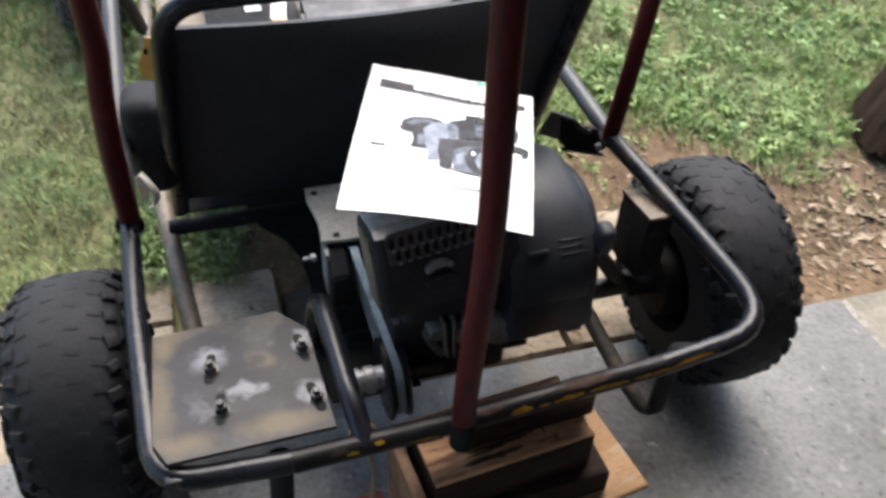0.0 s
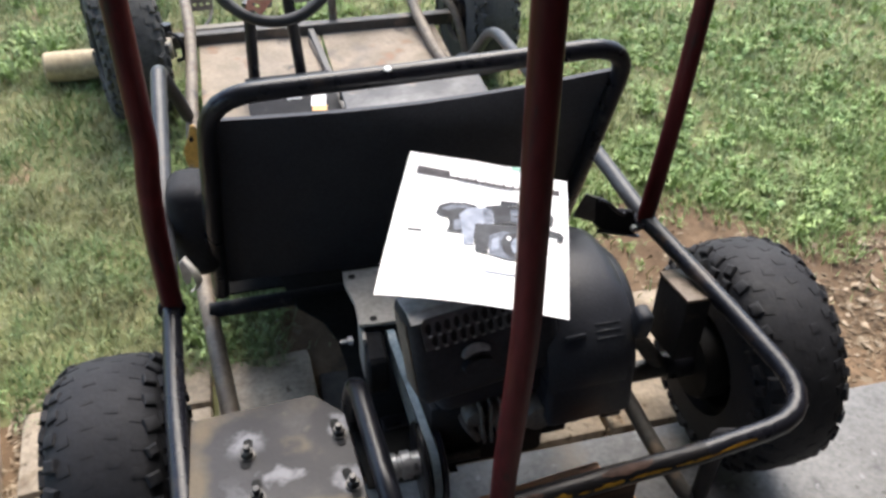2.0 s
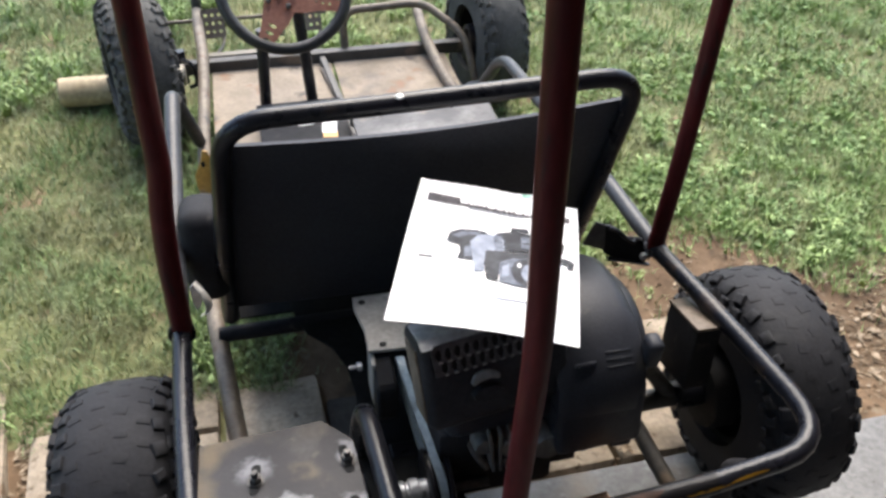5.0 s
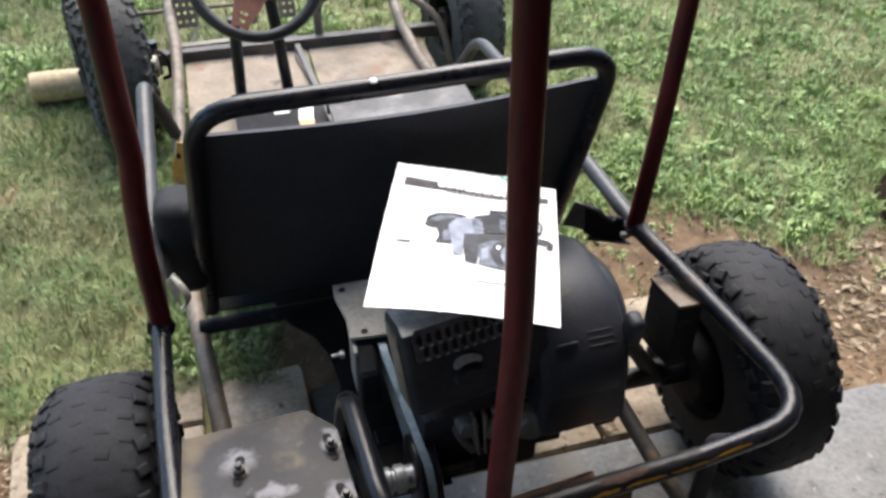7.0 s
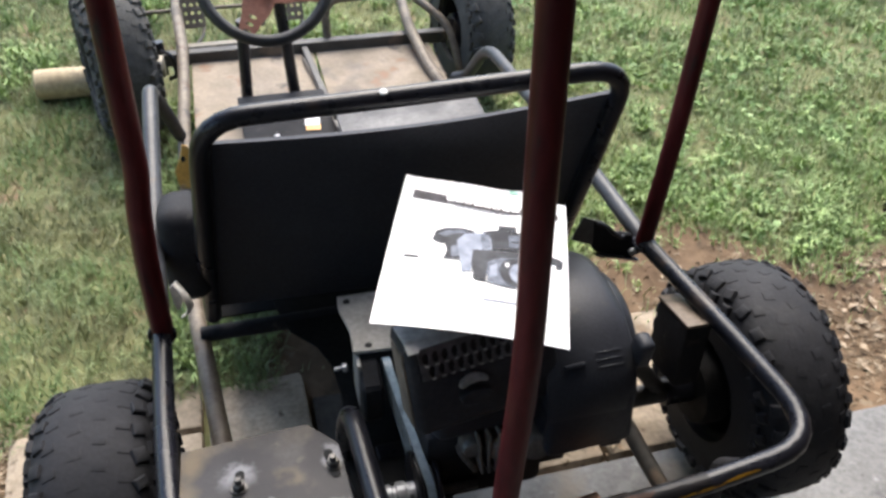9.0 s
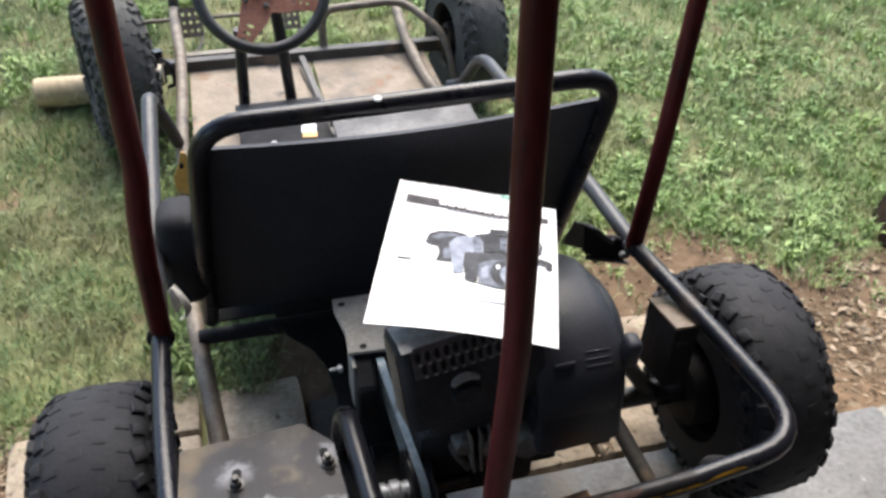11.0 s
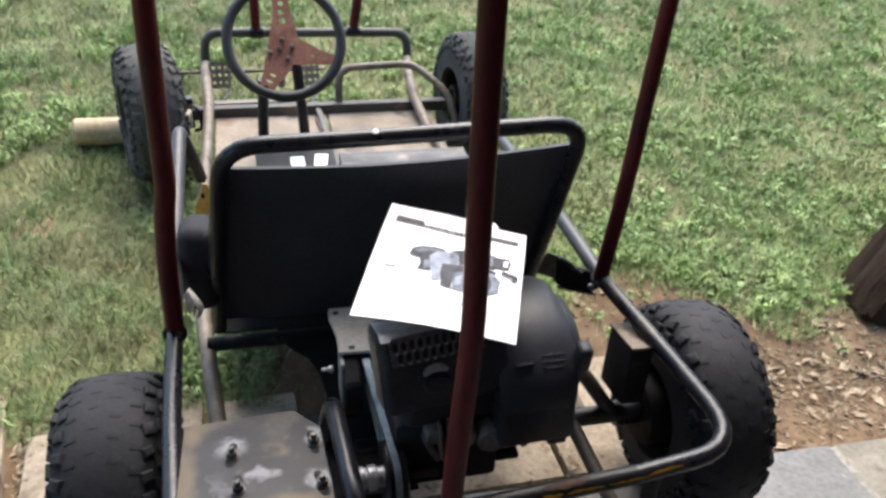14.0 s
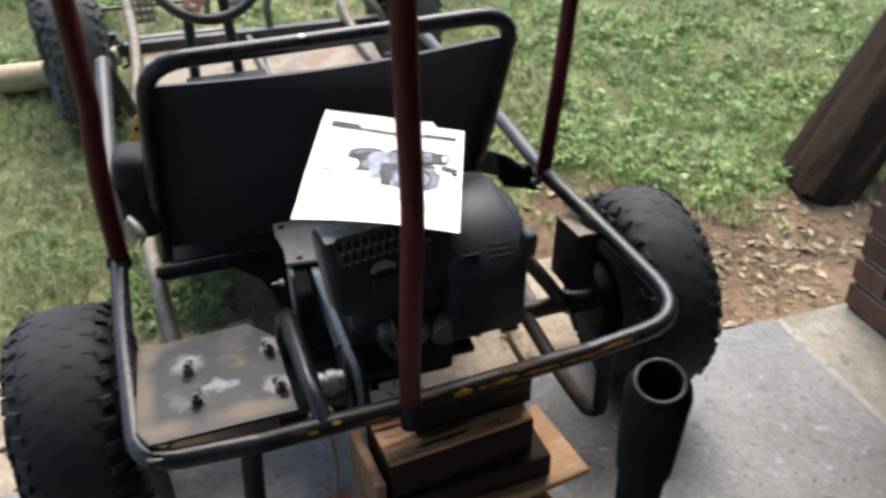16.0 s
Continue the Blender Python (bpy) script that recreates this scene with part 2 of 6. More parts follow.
M_PALE = surf("torn_pale_plastic", [(0.6, 0.58, 0.54), (0.75, 0.73, 0.69)], 16, 0.5, 0, 0.25, 80, [((0.3, 0.27, 0.24), 22, 0.08)])
M_PAPER = surf("white_cover_paper", [(0.83, 0.83, 0.84), (0.87, 0.87, 0.88)], 6, 0.5, 0, 0.02, 80, grain=0.03)
M_INK = surf("dark_print", [(0.022, 0.024, 0.03), (0.06, 0.064, 0.074)], 40, 0.6, 0, 0.0, spec=0.2)
M_INKMID = surf("grey_print", [(0.085, 0.098, 0.128), (0.19, 0.21, 0.26)], 45, 0.6, 0, 0.0, spec=0.2)
M_INKPALE = surf("pale_print", [(0.55, 0.56, 0.58), (0.66, 0.67, 0.69)], 40, 0.5, 0, 0.0)
M_INKSOFT = surf("soft_grey_print", [(0.20, 0.225, 0.285), (0.31, 0.34, 0.41)], 30, 0.6, 0, 0.0, spec=0.2)
M_INKBAR = surf("grey_bar_print", [(0.055, 0.05, 0.056), (0.09, 0.082, 0.09)], 40, 0.6, 0, 0.0, spec=0.2)
M_GREENINK = surf("green_print", [(0.3, 0.62, 0.5), (0.42, 0.72, 0.6)], 40, 0.5, 0, 0.0)
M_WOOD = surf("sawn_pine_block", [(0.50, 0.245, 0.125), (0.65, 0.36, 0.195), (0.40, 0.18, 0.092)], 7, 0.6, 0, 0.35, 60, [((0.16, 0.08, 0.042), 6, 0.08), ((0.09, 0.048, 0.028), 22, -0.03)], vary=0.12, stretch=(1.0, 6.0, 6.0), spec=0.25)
# near-black: the porch shade on the blocks' near sides, put into the colour
M_WOODSHADE = surf("shade_dark_block", [(0.014, 0.009, 0.007), (0.030, 0.018, 0.013)], 9, 0.7, 0, 0.3, 70, [((0.045, 0.027, 0.018), 8, 0.0)], vary=0.15, stretch=(1.0, 6.0, 6.0), spec=0.12)
M_REDWOOD = surf("red_stained_block", [(0.25, 0.06, 0.035), (0.38, 0.13, 0.07)], 9, 0.6, 0, 0.3, 70, stretch=(1.0, 5.0, 5.0))
M_SCAR = surf("scar_and_band_brown", [(0.045, 0.024, 0.016), (0.10, 0.052, 0.032)], 30, 0.7, 0, 0.2, 90, spec=0.15)
M_PLY = surf("plywood_offcut", [(0.31, 0.175, 0.09), (0.40, 0.245, 0.135)], 6, 0.6, 0, 0.25, 80, [((0.20, 0.115, 0.065), 9, 0.06), ((0.36, 0.27, 0.18), 14, 0.0)], stretch=(1.0, 3.0, 1.0), spec=0.2)
M_DIRTYWOOD = surf("red_smeared_offcut", [(0.17, 0.095, 0.06), (0.29, 0.175, 0.105), (0.12, 0.066, 0.042)], 9, 0.65, 0, 0.35, 70, [((0.21, 0.05, 0.032), 10, 0.06), ((0.055, 0.033, 0.023), 8, 0.06)], spec=0.2)
M_LOG = surf("peeled_log", [(0.35, 0.27, 0.155), (0.49, 0.395, 0.25)], 8, 0.65, 0, 0.25, 70, [((0.21, 0.145, 0.08), 10, 0.08)])
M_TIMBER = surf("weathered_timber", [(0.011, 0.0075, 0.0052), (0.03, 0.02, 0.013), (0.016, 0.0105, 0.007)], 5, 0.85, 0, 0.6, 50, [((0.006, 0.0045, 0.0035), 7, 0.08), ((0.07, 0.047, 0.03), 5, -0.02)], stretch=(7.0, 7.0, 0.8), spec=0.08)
M_PIPE = surf("oily_black_pipe", [(0.008, 0.0077, 0.008), (0.016, 0.015, 0.015)], 14, 0.9, 0.0, 0.15, 120, [((0.03, 0.026, 0.022), 10, -0.02)], spec=0.02, rough_var=0.05)
M_PIPERIM = surf("worn_pipe_lip", [(0.045, 0.044, 0.044), (0.095, 0.092, 0.092)], 30, 0.42, 0.4, 0.15, 120)
M_SLAB = surf("stained_concrete", [(0.10, 0.10, 0.10), (0.182, 0.182, 0.18), (0.132, 0.131, 0.129)], 3.2, 0.6, 0, 0.3, 90, [((0.20, 0.201, 0.203), 8, 0.03), ((0.086, 0.086, 0.087), 17, 0.03), ((0.23, 0.232, 0.235), 34, -0.02), ((0.075, 0.073, 0.07), 55, -0.03), ((0.155, 0.135, 0.11), 5.5, -0.02)], grain=0.6, spec=0.35)
M_EDGE = surf("sandy_concrete_border", [(0.15, 0.136, 0.108), (0.215, 0.196, 0.16), (0.175, 0.152, 0.116)], 5, 0.7, 0, 0.25, 110, [((0.115, 0.106, 0.09), 24, 0.0), ((0.25, 0.232, 0.2), 9, -0.02)], grain=0.55, spec=0.3)
M_JOINT = surf("pale_joint_fill", [(0.22, 0.205, 0.175), (0.29, 0.272, 0.24)], 12, 0.8, 0, 0.3, 90, [((0.16, 0.147, 0.12), 18, 0.08)])
M_PAVER = surf("sandy_paver", [(0.225, 0.18, 0.13), (0.35, 0.288, 0.215), (0.27, 0.218, 0.16)], 7, 0.85, 0, 0.4, 90, [((0.15, 0.104, 0.066), 8, 0.1), ((0.10, 0.073, 0.048), 30, -0.02)], vary=0.15, spec=0.2)
# paver colour with the engine's deep shade put into it
M_SHADEPAVER = surf("shade_dark_paver", [(0.03, 0.026, 0.022), (0.065, 0.055, 0.045), (0.02, 0.018, 0.016)], 7, 0.75, 0, 0.4, 90, [((0.10, 0.082, 0.062), 9, -0.04)], spec=0.2)
M_BRICK = surf("red_brown_brick", [(0.085, 0.040, 0.029), (0.135, 0.066, 0.047)], 10, 0.75, 0, 0.4, 70, [((0.05, 0.028, 0.023), 9, 0.1)], vary=0.18)
M_MORTAR = surf("grey_mortar", [(0.2, 0.18, 0.155), (0.28, 0.255, 0.225)], 16, 0.85, 0, 0.4, 80)
M_GROUND = surf("clay_soil", [(0.112, 0.074, 0.046), (0.172, 0.116, 0.072), (0.088, 0.061, 0.04)], 4, 0.92, 0, 0.8, 38, [((0.215, 0.143, 0.087), 5, 0.05), ((0.075, 0.054, 0.036), 11, 0.04), ((0.19, 0.15, 0.105), 28, -0.04)], spec=0.12)
M_TURF = surf("thatch", [(0.118, 0.134, 0.054), (0.19, 0.188, 0.092), (0.10, 0.118, 0.046)], 9, 0.9, 0, 0.6, 40, [((0.21, 0.15, 0.092), 14, 0.06), ((0.19, 0.215, 0.09), 1.1, 0.05)], spec=0.15)
M_BLADE = surf("grass_blades", [(0.185, 0.275, 0.082), (0.295, 0.405, 0.158), (0.365, 0.385, 0.19), (0.235, 0.335, 0.116)], 3.5, 0.55, 0, 0.0, 12, island=0.36, spec=0.35)
M_CLOVER = surf("broad_leaf_weeds", [(0.165, 0.255, 0.088), (0.23, 0.335, 0.122), (0.285, 0.38, 0.165)], 5.0, 0.6, 0, 0.0, 30, island=0.25, spec=0.3)
# darker copy of the lawn blades, standing for the eaves' shade near the slab
M_SHADEBLADE = surf("shaded_grass_blades", [(0.125, 0.19, 0.066), (0.20, 0.285, 0.115), (0.275, 0.282, 0.146), (0.16, 0.232, 0.09)], 3.5, 0.55, 0, 0.0, 12, island=0.36, spec=0.35)
M_TUFT = surf("coarse_grass", [(0.19, 0.285, 0.088), (0.29, 0.385, 0.145), (0.25, 0.335, 0.115)], 3.0, 0.6, 0, 0.0, 12, island=0.3, spec=0.3)
M_STRAW = surf("dry_straw", [(0.32, 0.28, 0.155), (0.44, 0.385, 0.24)], 5, 0.7, 0, 0.0, 20, island=0.3, spec=0.2)
M_LEAF = surf("dry_leaf_litter", [(0.155, 0.11, 0.07), (0.24, 0.18, 0.12), (0.35, 0.28, 0.20), (0.12, 0.085, 0.055)], 30, 0.85, 0, 0.0, 60, island=0.28, spec=0.1)
M_CRUMB = surf("crumbled_leaf", [(0.11, 0.076, 0.048), (0.19, 0.14, 0.092), (0.25, 0.195, 0.132)], 30, 0.9, 0, 0.0, 60, island=0.3, spec=0.08)
M_CLOD = surf("soil_clods", [(0.105, 0.071, 0.046), (0.17, 0.118, 0.076)], 12, 0.95, 0, 0.3, 60, island=0.3, spec=0.1)
M_PORCH = surf("porch_ceiling_boards", [(0.15, 0.14, 0.13), (0.2, 0.19, 0.175)], 2, 0.8, 0, 0.1, 40)
M_HOUSE = surf("grey_house_siding", [(0.17, 0.17, 0.18), (0.23, 0.23, 0.24)], 3, 0.8, 0, 0.1, 40)


# ---- shaping helpers ----
def mesh_of(name, bm, material, smooth=False):
    me = bpy.data.meshes.new(name)
    bm.normal_update()
    bm.to_mesh(me)
    bm.free()
    me.materials.append(material)
    if smooth:
        me.polygons.foreach_set("use_smooth", [True] * len(me.polygons))
        me.set_sharp_from_angle(angle=radians(40))
    return me


def thing(name, base, label, category, group="", kind=""):
    return tagged(place_at(new(name), Matrix.Translation(base)), label, category, group, kind)


def place_at(ob, m):
    ob.matrix_world = m
    ob.matrix_basis = m
    return ob


def part(name, bm, material, parent=None, label="", smooth=True, m=None):
    """One mesh object from a bmesh in world coordinates (or at m) under parent."""
    me = bm if isinstance(bm, bpy.types.Mesh) else mesh_of(name, bm, material, smooth)
    ob = new(name, me)
    m = m or Matrix()
    if parent is not None:
        ob.parent = parent
        top = parent
        base = parent.matrix_basis.copy()
        while top.parent is not None:
            base = top.parent.matrix_basis @ top.matrix_parent_inverse @ base
            top = top.parent
        ob.matrix_parent_inverse = base.inverted()
    ob.matrix_basis = m
    if label:
        ob["label"] = label
    return ob


def rounded(pts, rad, steps=6):
    """A polyline with its inner corners rounded by rad."""
    pts = [Vector(p) for p in pts]
    out = [pts[0]]
    for i in range(1, len(pts) - 1):
        p, a, b = pts[i], pts[i - 1] - pts[i], pts[i + 1] - pts[i]
        r = min(rad, a.length * 0.48, b.length * 0.48)
        s, e = p + a.normalized() * r, p + b.normalized() * r
        for k in range(steps + 1):
            u = k / steps
            out.append(s * (1 - u) ** 2 + p * 2 * u * (1 - u) + e * u * u)
    out.append(pts[-1])
    return out


def sweep(bm, pts, r, sides=14, closed=False, cap=True, flat=1.0):
    """A round tube (or oval, with flat) along the points."""
    pts = [Vector(p) for p in pts]
    n = len(pts)
    rings = []
    side = None
    for i, p in enumerate(pts):
        if closed:
            d = pts[(i + 1) % n] - pts[i - 1]
        else:
            d = pts[min(i + 1, n - 1)] - pts[max(i - 1, 0)]
        d.normalize()
        if side is None:
            side = d.orthogonal().normalized() if abs(d.z) > 0.9 else d.cross(Vector((0, 0, 1))).normalized()
        side = (side - d * side.dot(d)).normalized()
        up = side.cross(d)
        rr = r[i] if isinstance(r, (list, tuple)) else r
        rings.append([bm.verts.new(p + (side * math.cos(a) + up * math.sin(a) * flat) * rr) for a in (2 * math.pi * k / sides for k in range(sides))])
    for i in range(n if closed else n - 1):
        a, b = rings[i], rings[(i + 1) % n]
        for k in range(sides):
            bm.faces.new((a[k], a[(k + 1) % sides], b[(k + 1) % sides], b[k]))
    if cap and not closed:
        bm.faces.new(rings[0][::-1])
        bm.faces.new(rings[-1])
    bmesh.ops.recalc_face_normals(bm, faces=bm.faces[:])
    return bm


def tube(pts, r, bend=0.05, sides=14, closed=False, flat=1.0):
    return sweep(bmesh.new(), rounded(pts, bend) if not closed else pts, r, sides, closed, flat=flat)


def box(size, m=None, bevel=0.003, segments=2, into=None):
    bm = into or bmesh.new()
    g = bmesh.ops.create_cube(bm, size=1.0)
    for v in g["verts"]:
        v.co = Vector((v.co.x * size[0], v.co.y * size[1], v.co.z * size[2]))
    if bevel:
        edges = list({e for v in g["verts"] for e in v.link_edges})
        g2 = bmesh.ops.bevel(bm, geom=edges, offset=bevel, segments=segments, affect="EDGES", profile=0.5)
        vs = list({v for f in g2["faces"] for v in f.verts} | {v for v in g["verts"] if v.is_valid})
    else:
        vs = g["verts"]
    if m is not None:
        bmesh.ops.transform(bm, matrix=m, verts=vs)
    return bm


def at(x, y, z, rx=0, ry=0, rz=0):
    return pose(x, y, z, rx, ry, rz)


def lathe(profile, axis="x", sides=32, closed_profile=False, into=None):
    """Spins (radius, along) pairs round an axis through the origin."""
    bm = into or bmesh.new()
    rings = []
    for r, h in profile:
        ring = []
        for k in range(sides):
            a = 2 * math.pi * k / sides
            c, s = math.cos(a) * r, math.sin(a) * r
            ring.append(bm.verts.new({"x": (h, c, s), "y": (c, h, s), "z": (c, s, h)}[axis]))
        rings.append(ring)
    pairs = list(zip(rings, rings[1:])) + ([(rings[-1], rings[0])] if closed_profile else [])
    for a, b in pairs:
        for k in range(sides):
            bm.faces.new((a[k], a[(k + 1) % sides], b[(k + 1) % sides], b[k]))
    if not closed_profile:
        for ring in (rings[0], rings[-1]):
            bm.faces.new(ring)
    bmesh.ops.recalc_face_normals(bm, faces=bm.faces[:])
    return bm


def shifted(bm, m):
    bmesh.ops.transform(bm, matrix=m, verts=bm.verts[:])
    return bm


def prism(outline, thick, m=None, bevel=0.0):
    """A flat plate from an outline of (x, y), thick along -z from z = 0."""
    bm = bmesh.new()
    top = [bm.verts.new((x, y, 0)) for x, y in outline]
    f = bm.faces.new(top)
    g = bmesh.ops.extrude_face_region(bm, geom=[f])
    for v in g["geom"]:
        if isinstance(v, bmesh.types.BMVert):
            v.co.z -= thick
    bmesh.ops.recalc_face_normals(bm, faces=bm.faces[:])
    if bevel:
        bmesh.ops.bevel(bm, geom=bm.edges[:], offset=bevel, segments=1, affect="EDGES")
    if m is not None:
        shifted(bm, m)
    return bm


def pierced(outline, holes, thick, m):
    """A plate from an outline of (x, y) with holes cut through it, thick along -z from z = 0."""
    bm = bmesh.new()
    for pts in [outline, *holes]:
        vs = [bm.verts.new((x, y, 0)) for x, y in pts]
        for a, b in zip(vs, vs[1:] + vs[:1]):
            bm.edges.new((a, b))
    bmesh.ops.triangle_fill(bm, edges=bm.edges[:], use_beauty=True)
    g = bmesh.ops.extrude_face_region(bm, geom=bm.faces[:])
    for v in g["geom"]:
        if isinstance(v, bmesh.types.BMVert):
            v.co.z -= thick
    bmesh.ops.recalc_face_normals(bm, faces=bm.faces[:])
    return shifted(bm, m)


def oval(cx, cy, rx, ry, n=10, turn=0.0):
    c, s = math.cos(turn), math.sin(turn)
    ring = [(rx * math.cos(a), ry * math.sin(a)) for a in (2 * math.pi * k / n for k in range(n))]
    return [(cx + c * x - s * y, cy + s * x + c * y) for x, y in ring]


# ---- ground ----
def lawn_z(x, y):
    """The lawn climbs gently away from the slab and flattens far off."""
    d = max(y - 0.1, 0.0)
    rise = 0.185 * d if d < 4 else 0.185 * (4 + 6 * (1 - math.exp(-(d - 4) / 6)))
    hump = 0.012 * noise.noise((x * 2.2, y * 2.2, 0.3)) + 0.02 * noise.noise((x * 0.7, y * 0.7, 4.0))
    near = min(max((y + 0.2) / 0.4, 0.0), 1.0)
    return SLAB - 0.045 + rise + hump * near


def dirtness(x, y):
    """1 on the bare strip beside the slab, 0 on the lawn."""
    edge = 0.34 + 0.22 * noise.noise((x * 1.7, 3.1, 0.0))
    if x < 0.35:
        edge = 0.20 + 0.08 * noise.noise((x * 4.0, 3.1, 0.0))
    # bare earth under the engine and the seat
    edge += 0.6 * math.exp(-((x - 0.10) / 0.30) ** 6)
    if x > 0.45:
        edge += 0.03 + 0.3 * math.exp(-((x - 0.76) / 0.24) ** 2)
    edge -= max(x - 1.5, 0.0) * 0.55 + max(-0.85 - x, 0.0) * 0.8
    n = 0.22 * noise.noise((x * 3.1, y * 3.1, 1.7)) + 0.1 * noise.noise((x * 9, y * 9, 5.0))
    v = (edge - y) / 0.18 + 0.5 + n * 3
    return min(max(v, 0.0), 1.0)


def ground_sheet():
    xs = sorted({*[-60, -25, -12, -6, -4, -3], *[round(-2.4 + 0.06 * i, 3) for i in range(104)], *[4.5, 7, 14, 28, 60]})
    ys = sorted({*[-60, -25, -12, -7, -5, -4], *[round(-3.2 + 0.2 * i, 3) for i in range(16)], *[round(-0.12 + 0.05 * i, 3) for i in range(96)], *[5, 6, 7, 9, 12, 18, 28, 45, 80, 140]})
    bm = bmesh.new()
    grid = [[bm.verts.new((x, y, lawn_z(x, y))) for x in xs] for y in ys]
    for j in range(len(ys) - 1):
        for i in range(len(xs) - 1):
            f = bm.faces.new((grid[j][i], grid[j][i + 1], grid[j + 1][i + 1], grid[j + 1][i]))
            c = f.calc_center_median()
            f.material_index = 0 if -1.3 < c.x < 3.0 and c.y > -0.3 + 0.3 * noise.noise((c.x * 3, c.y * 3, 9.0)) - 0.25 * max(1.4 - c.x, 0) and dirtness(c.x, c.y) > 0.5 else 1
    ob = part("ground", bm, M_GROUND)
    ob.data.materials.append(M_TURF)
    tagged(ob, "sloping lawn soil with bare clay strip beside slab", "ground", kind="structure")


ground_sheet()


def scatter_strips(name, count, area, keep, height, width, lean, material, label, category, seed):
    """Many thin blades, three vertices up and a tip, in one mesh."""
    rng = np.random.default_rng(seed)
    x0, x1, y0, y1 = area
    px = rng.uniform(x0, x1, count)
    py = y0 + (y1 - y0) * rng.uniform(0, 1, count) ** 1.35
    ok = np.array([keep(a, b, c) for a, b, c in zip(px, py, rng.uniform(0, 1, count))])
    px, py = px[ok], py[ok]
    n = len(px)
    pz = np.array([lawn_z(a, b) for a, b in zip(px, py)]) - 0.004
    a = rng.uniform(0, 2 * np.pi, n)
    swell = np.array([noise.noise((p * 5.5, q * 5.5, 14.0)) + 0.6 * noise.noise((p * 14, q * 14, 2.0)) for p, q in zip(px, py)])
    h = height * rng.uniform(0.45, 1.25, n) * np.clip(0.95 + 0.7 * swell, 0.5, 1.6)
    w = width * rng.uniform(0.6, 1.3, n)
    l = lean * rng.uniform(0.2, 1.3, n) * h
    b = rng.uniform(0, 2 * np.pi, n)
    dx, dy = np.cos(a) * w / 2, np.sin(a) * w / 2
    lx, ly = np.cos(b) * l, np.sin(b) * l
    P = np.empty((n, 5, 3))
    P[:, 0] = np.stack([px - dx, py - dy, pz], 1)
    P[:, 1] = np.stack([px + dx, py + dy, pz], 1)
    P[:, 2] = np.stack([px + dx * 0.8 + lx * 0.35, py + dy * 0.8 + ly * 0.35, pz + h * 0.6], 1)
    P[:, 3] = np.stack([px - dx * 0.8 + lx * 0.35, py - dy * 0.8 + ly * 0.35, pz + h * 0.6], 1)
    P[:, 4] = np.stack([px + lx, py + ly, pz + h * (1.0 - 0.25 * lean)], 1)
    base = np.arange(n)[:, None] * 5
    me = bpy.data.meshes.new(name)
    me.vertices.add(n * 5)
    me.vertices.foreach_set("co", P.ravel())
    me.loops.add(n * 7)
    loops = np.concatenate([(base + np.array([[0, 1, 2, 3]])), (base + np.array([[3, 2, 4]]))], axis=1).ravel()
    me.loops.foreach_set("vertex_index", loops.astype(np.int32))
    me.polygons.add(n * 2)
    starts = (np.arange(n)[:, None] * 7 + np.array([[0, 4]])).ravel()
    me.polygons.foreach_set("loop_start", starts.astype(np.int32))
    me.update(calc_edges=True)
    me.validate()
    me.materials.append(material)
    return tagged(new(name, me), label, category, kind="stuff")


def grass_keep(x, y, u):
    if -0.66 < x < 0.69 and y < 0.255 + 0.04 * noise.noise((x * 8, 1.0, 0)):
        return False
    if x < -0.6 and y < 0.19 + 0.06 * noise.noise((x * 9, 2.0, 0)) + max(-0.72 - x, 0.0):
        return False
    d = dirtness(x, y)
    patch = 0.42 + 0.9 * noise.noise((x * 1.9, y * 1.9, 8.0)) + 0.75 * noise.noise((x * 6, y * 6, 2.0))
    thin = 0.22 + 0.78 * min(max(patch + 0.35, 0), 1)
    # thinned so that the left lawn comes out darker
    if x < 0.3:
        thin *= 0.82
    return u < (1 - d) * thin + 0.02


def shade_side(x, y):
    """Where the fine-bladed grass with eave shade in its colour grows, left of the kart and near the slab."""
    return (0.15 - x) * 1.1 + (1.3 - y) * 0.55 + 0.9 * noise.noise((x * 1.6, y * 1.6, 17.0)) + 0.5 * noise.noise((x * 9, y * 9, 27.0)) > 0.25


scatter_strips("lawn_grass", 400000, (-2.6, 3.5, 0.12, 4.7), lambda x, y, u: grass_keep(x, y, u) and not (x < 0.35 and shade_side(x, y)), 0.040, 0.0034, 0.95, M_BLADE, "short patchy green lawn grass on the slope", "grass", 11)
scatter_strips("fine_grass", 240000, (-2.6, 0.35, 0.12, 3.6), lambda x, y, u: grass_keep(x, y, u) and shade_side(x, y), 0.043, 0.0028, 1.0, M_SHADEBLADE, "fine grass beside the kart, coloured darker for the eave shade", "grass", 15)
scatter_strips("dry_grass", 46000, (-2.4, 3.2, 0.12, 4.4), lambda x, y, u: grass_keep(x, y, u) and u < (0.3 if x > 0.5 or y < 0.9 else 1.0), 0.030, 0.003, 1.5, M_STRAW, "dry straw-coloured blades lying in the lawn", "grass", 12)


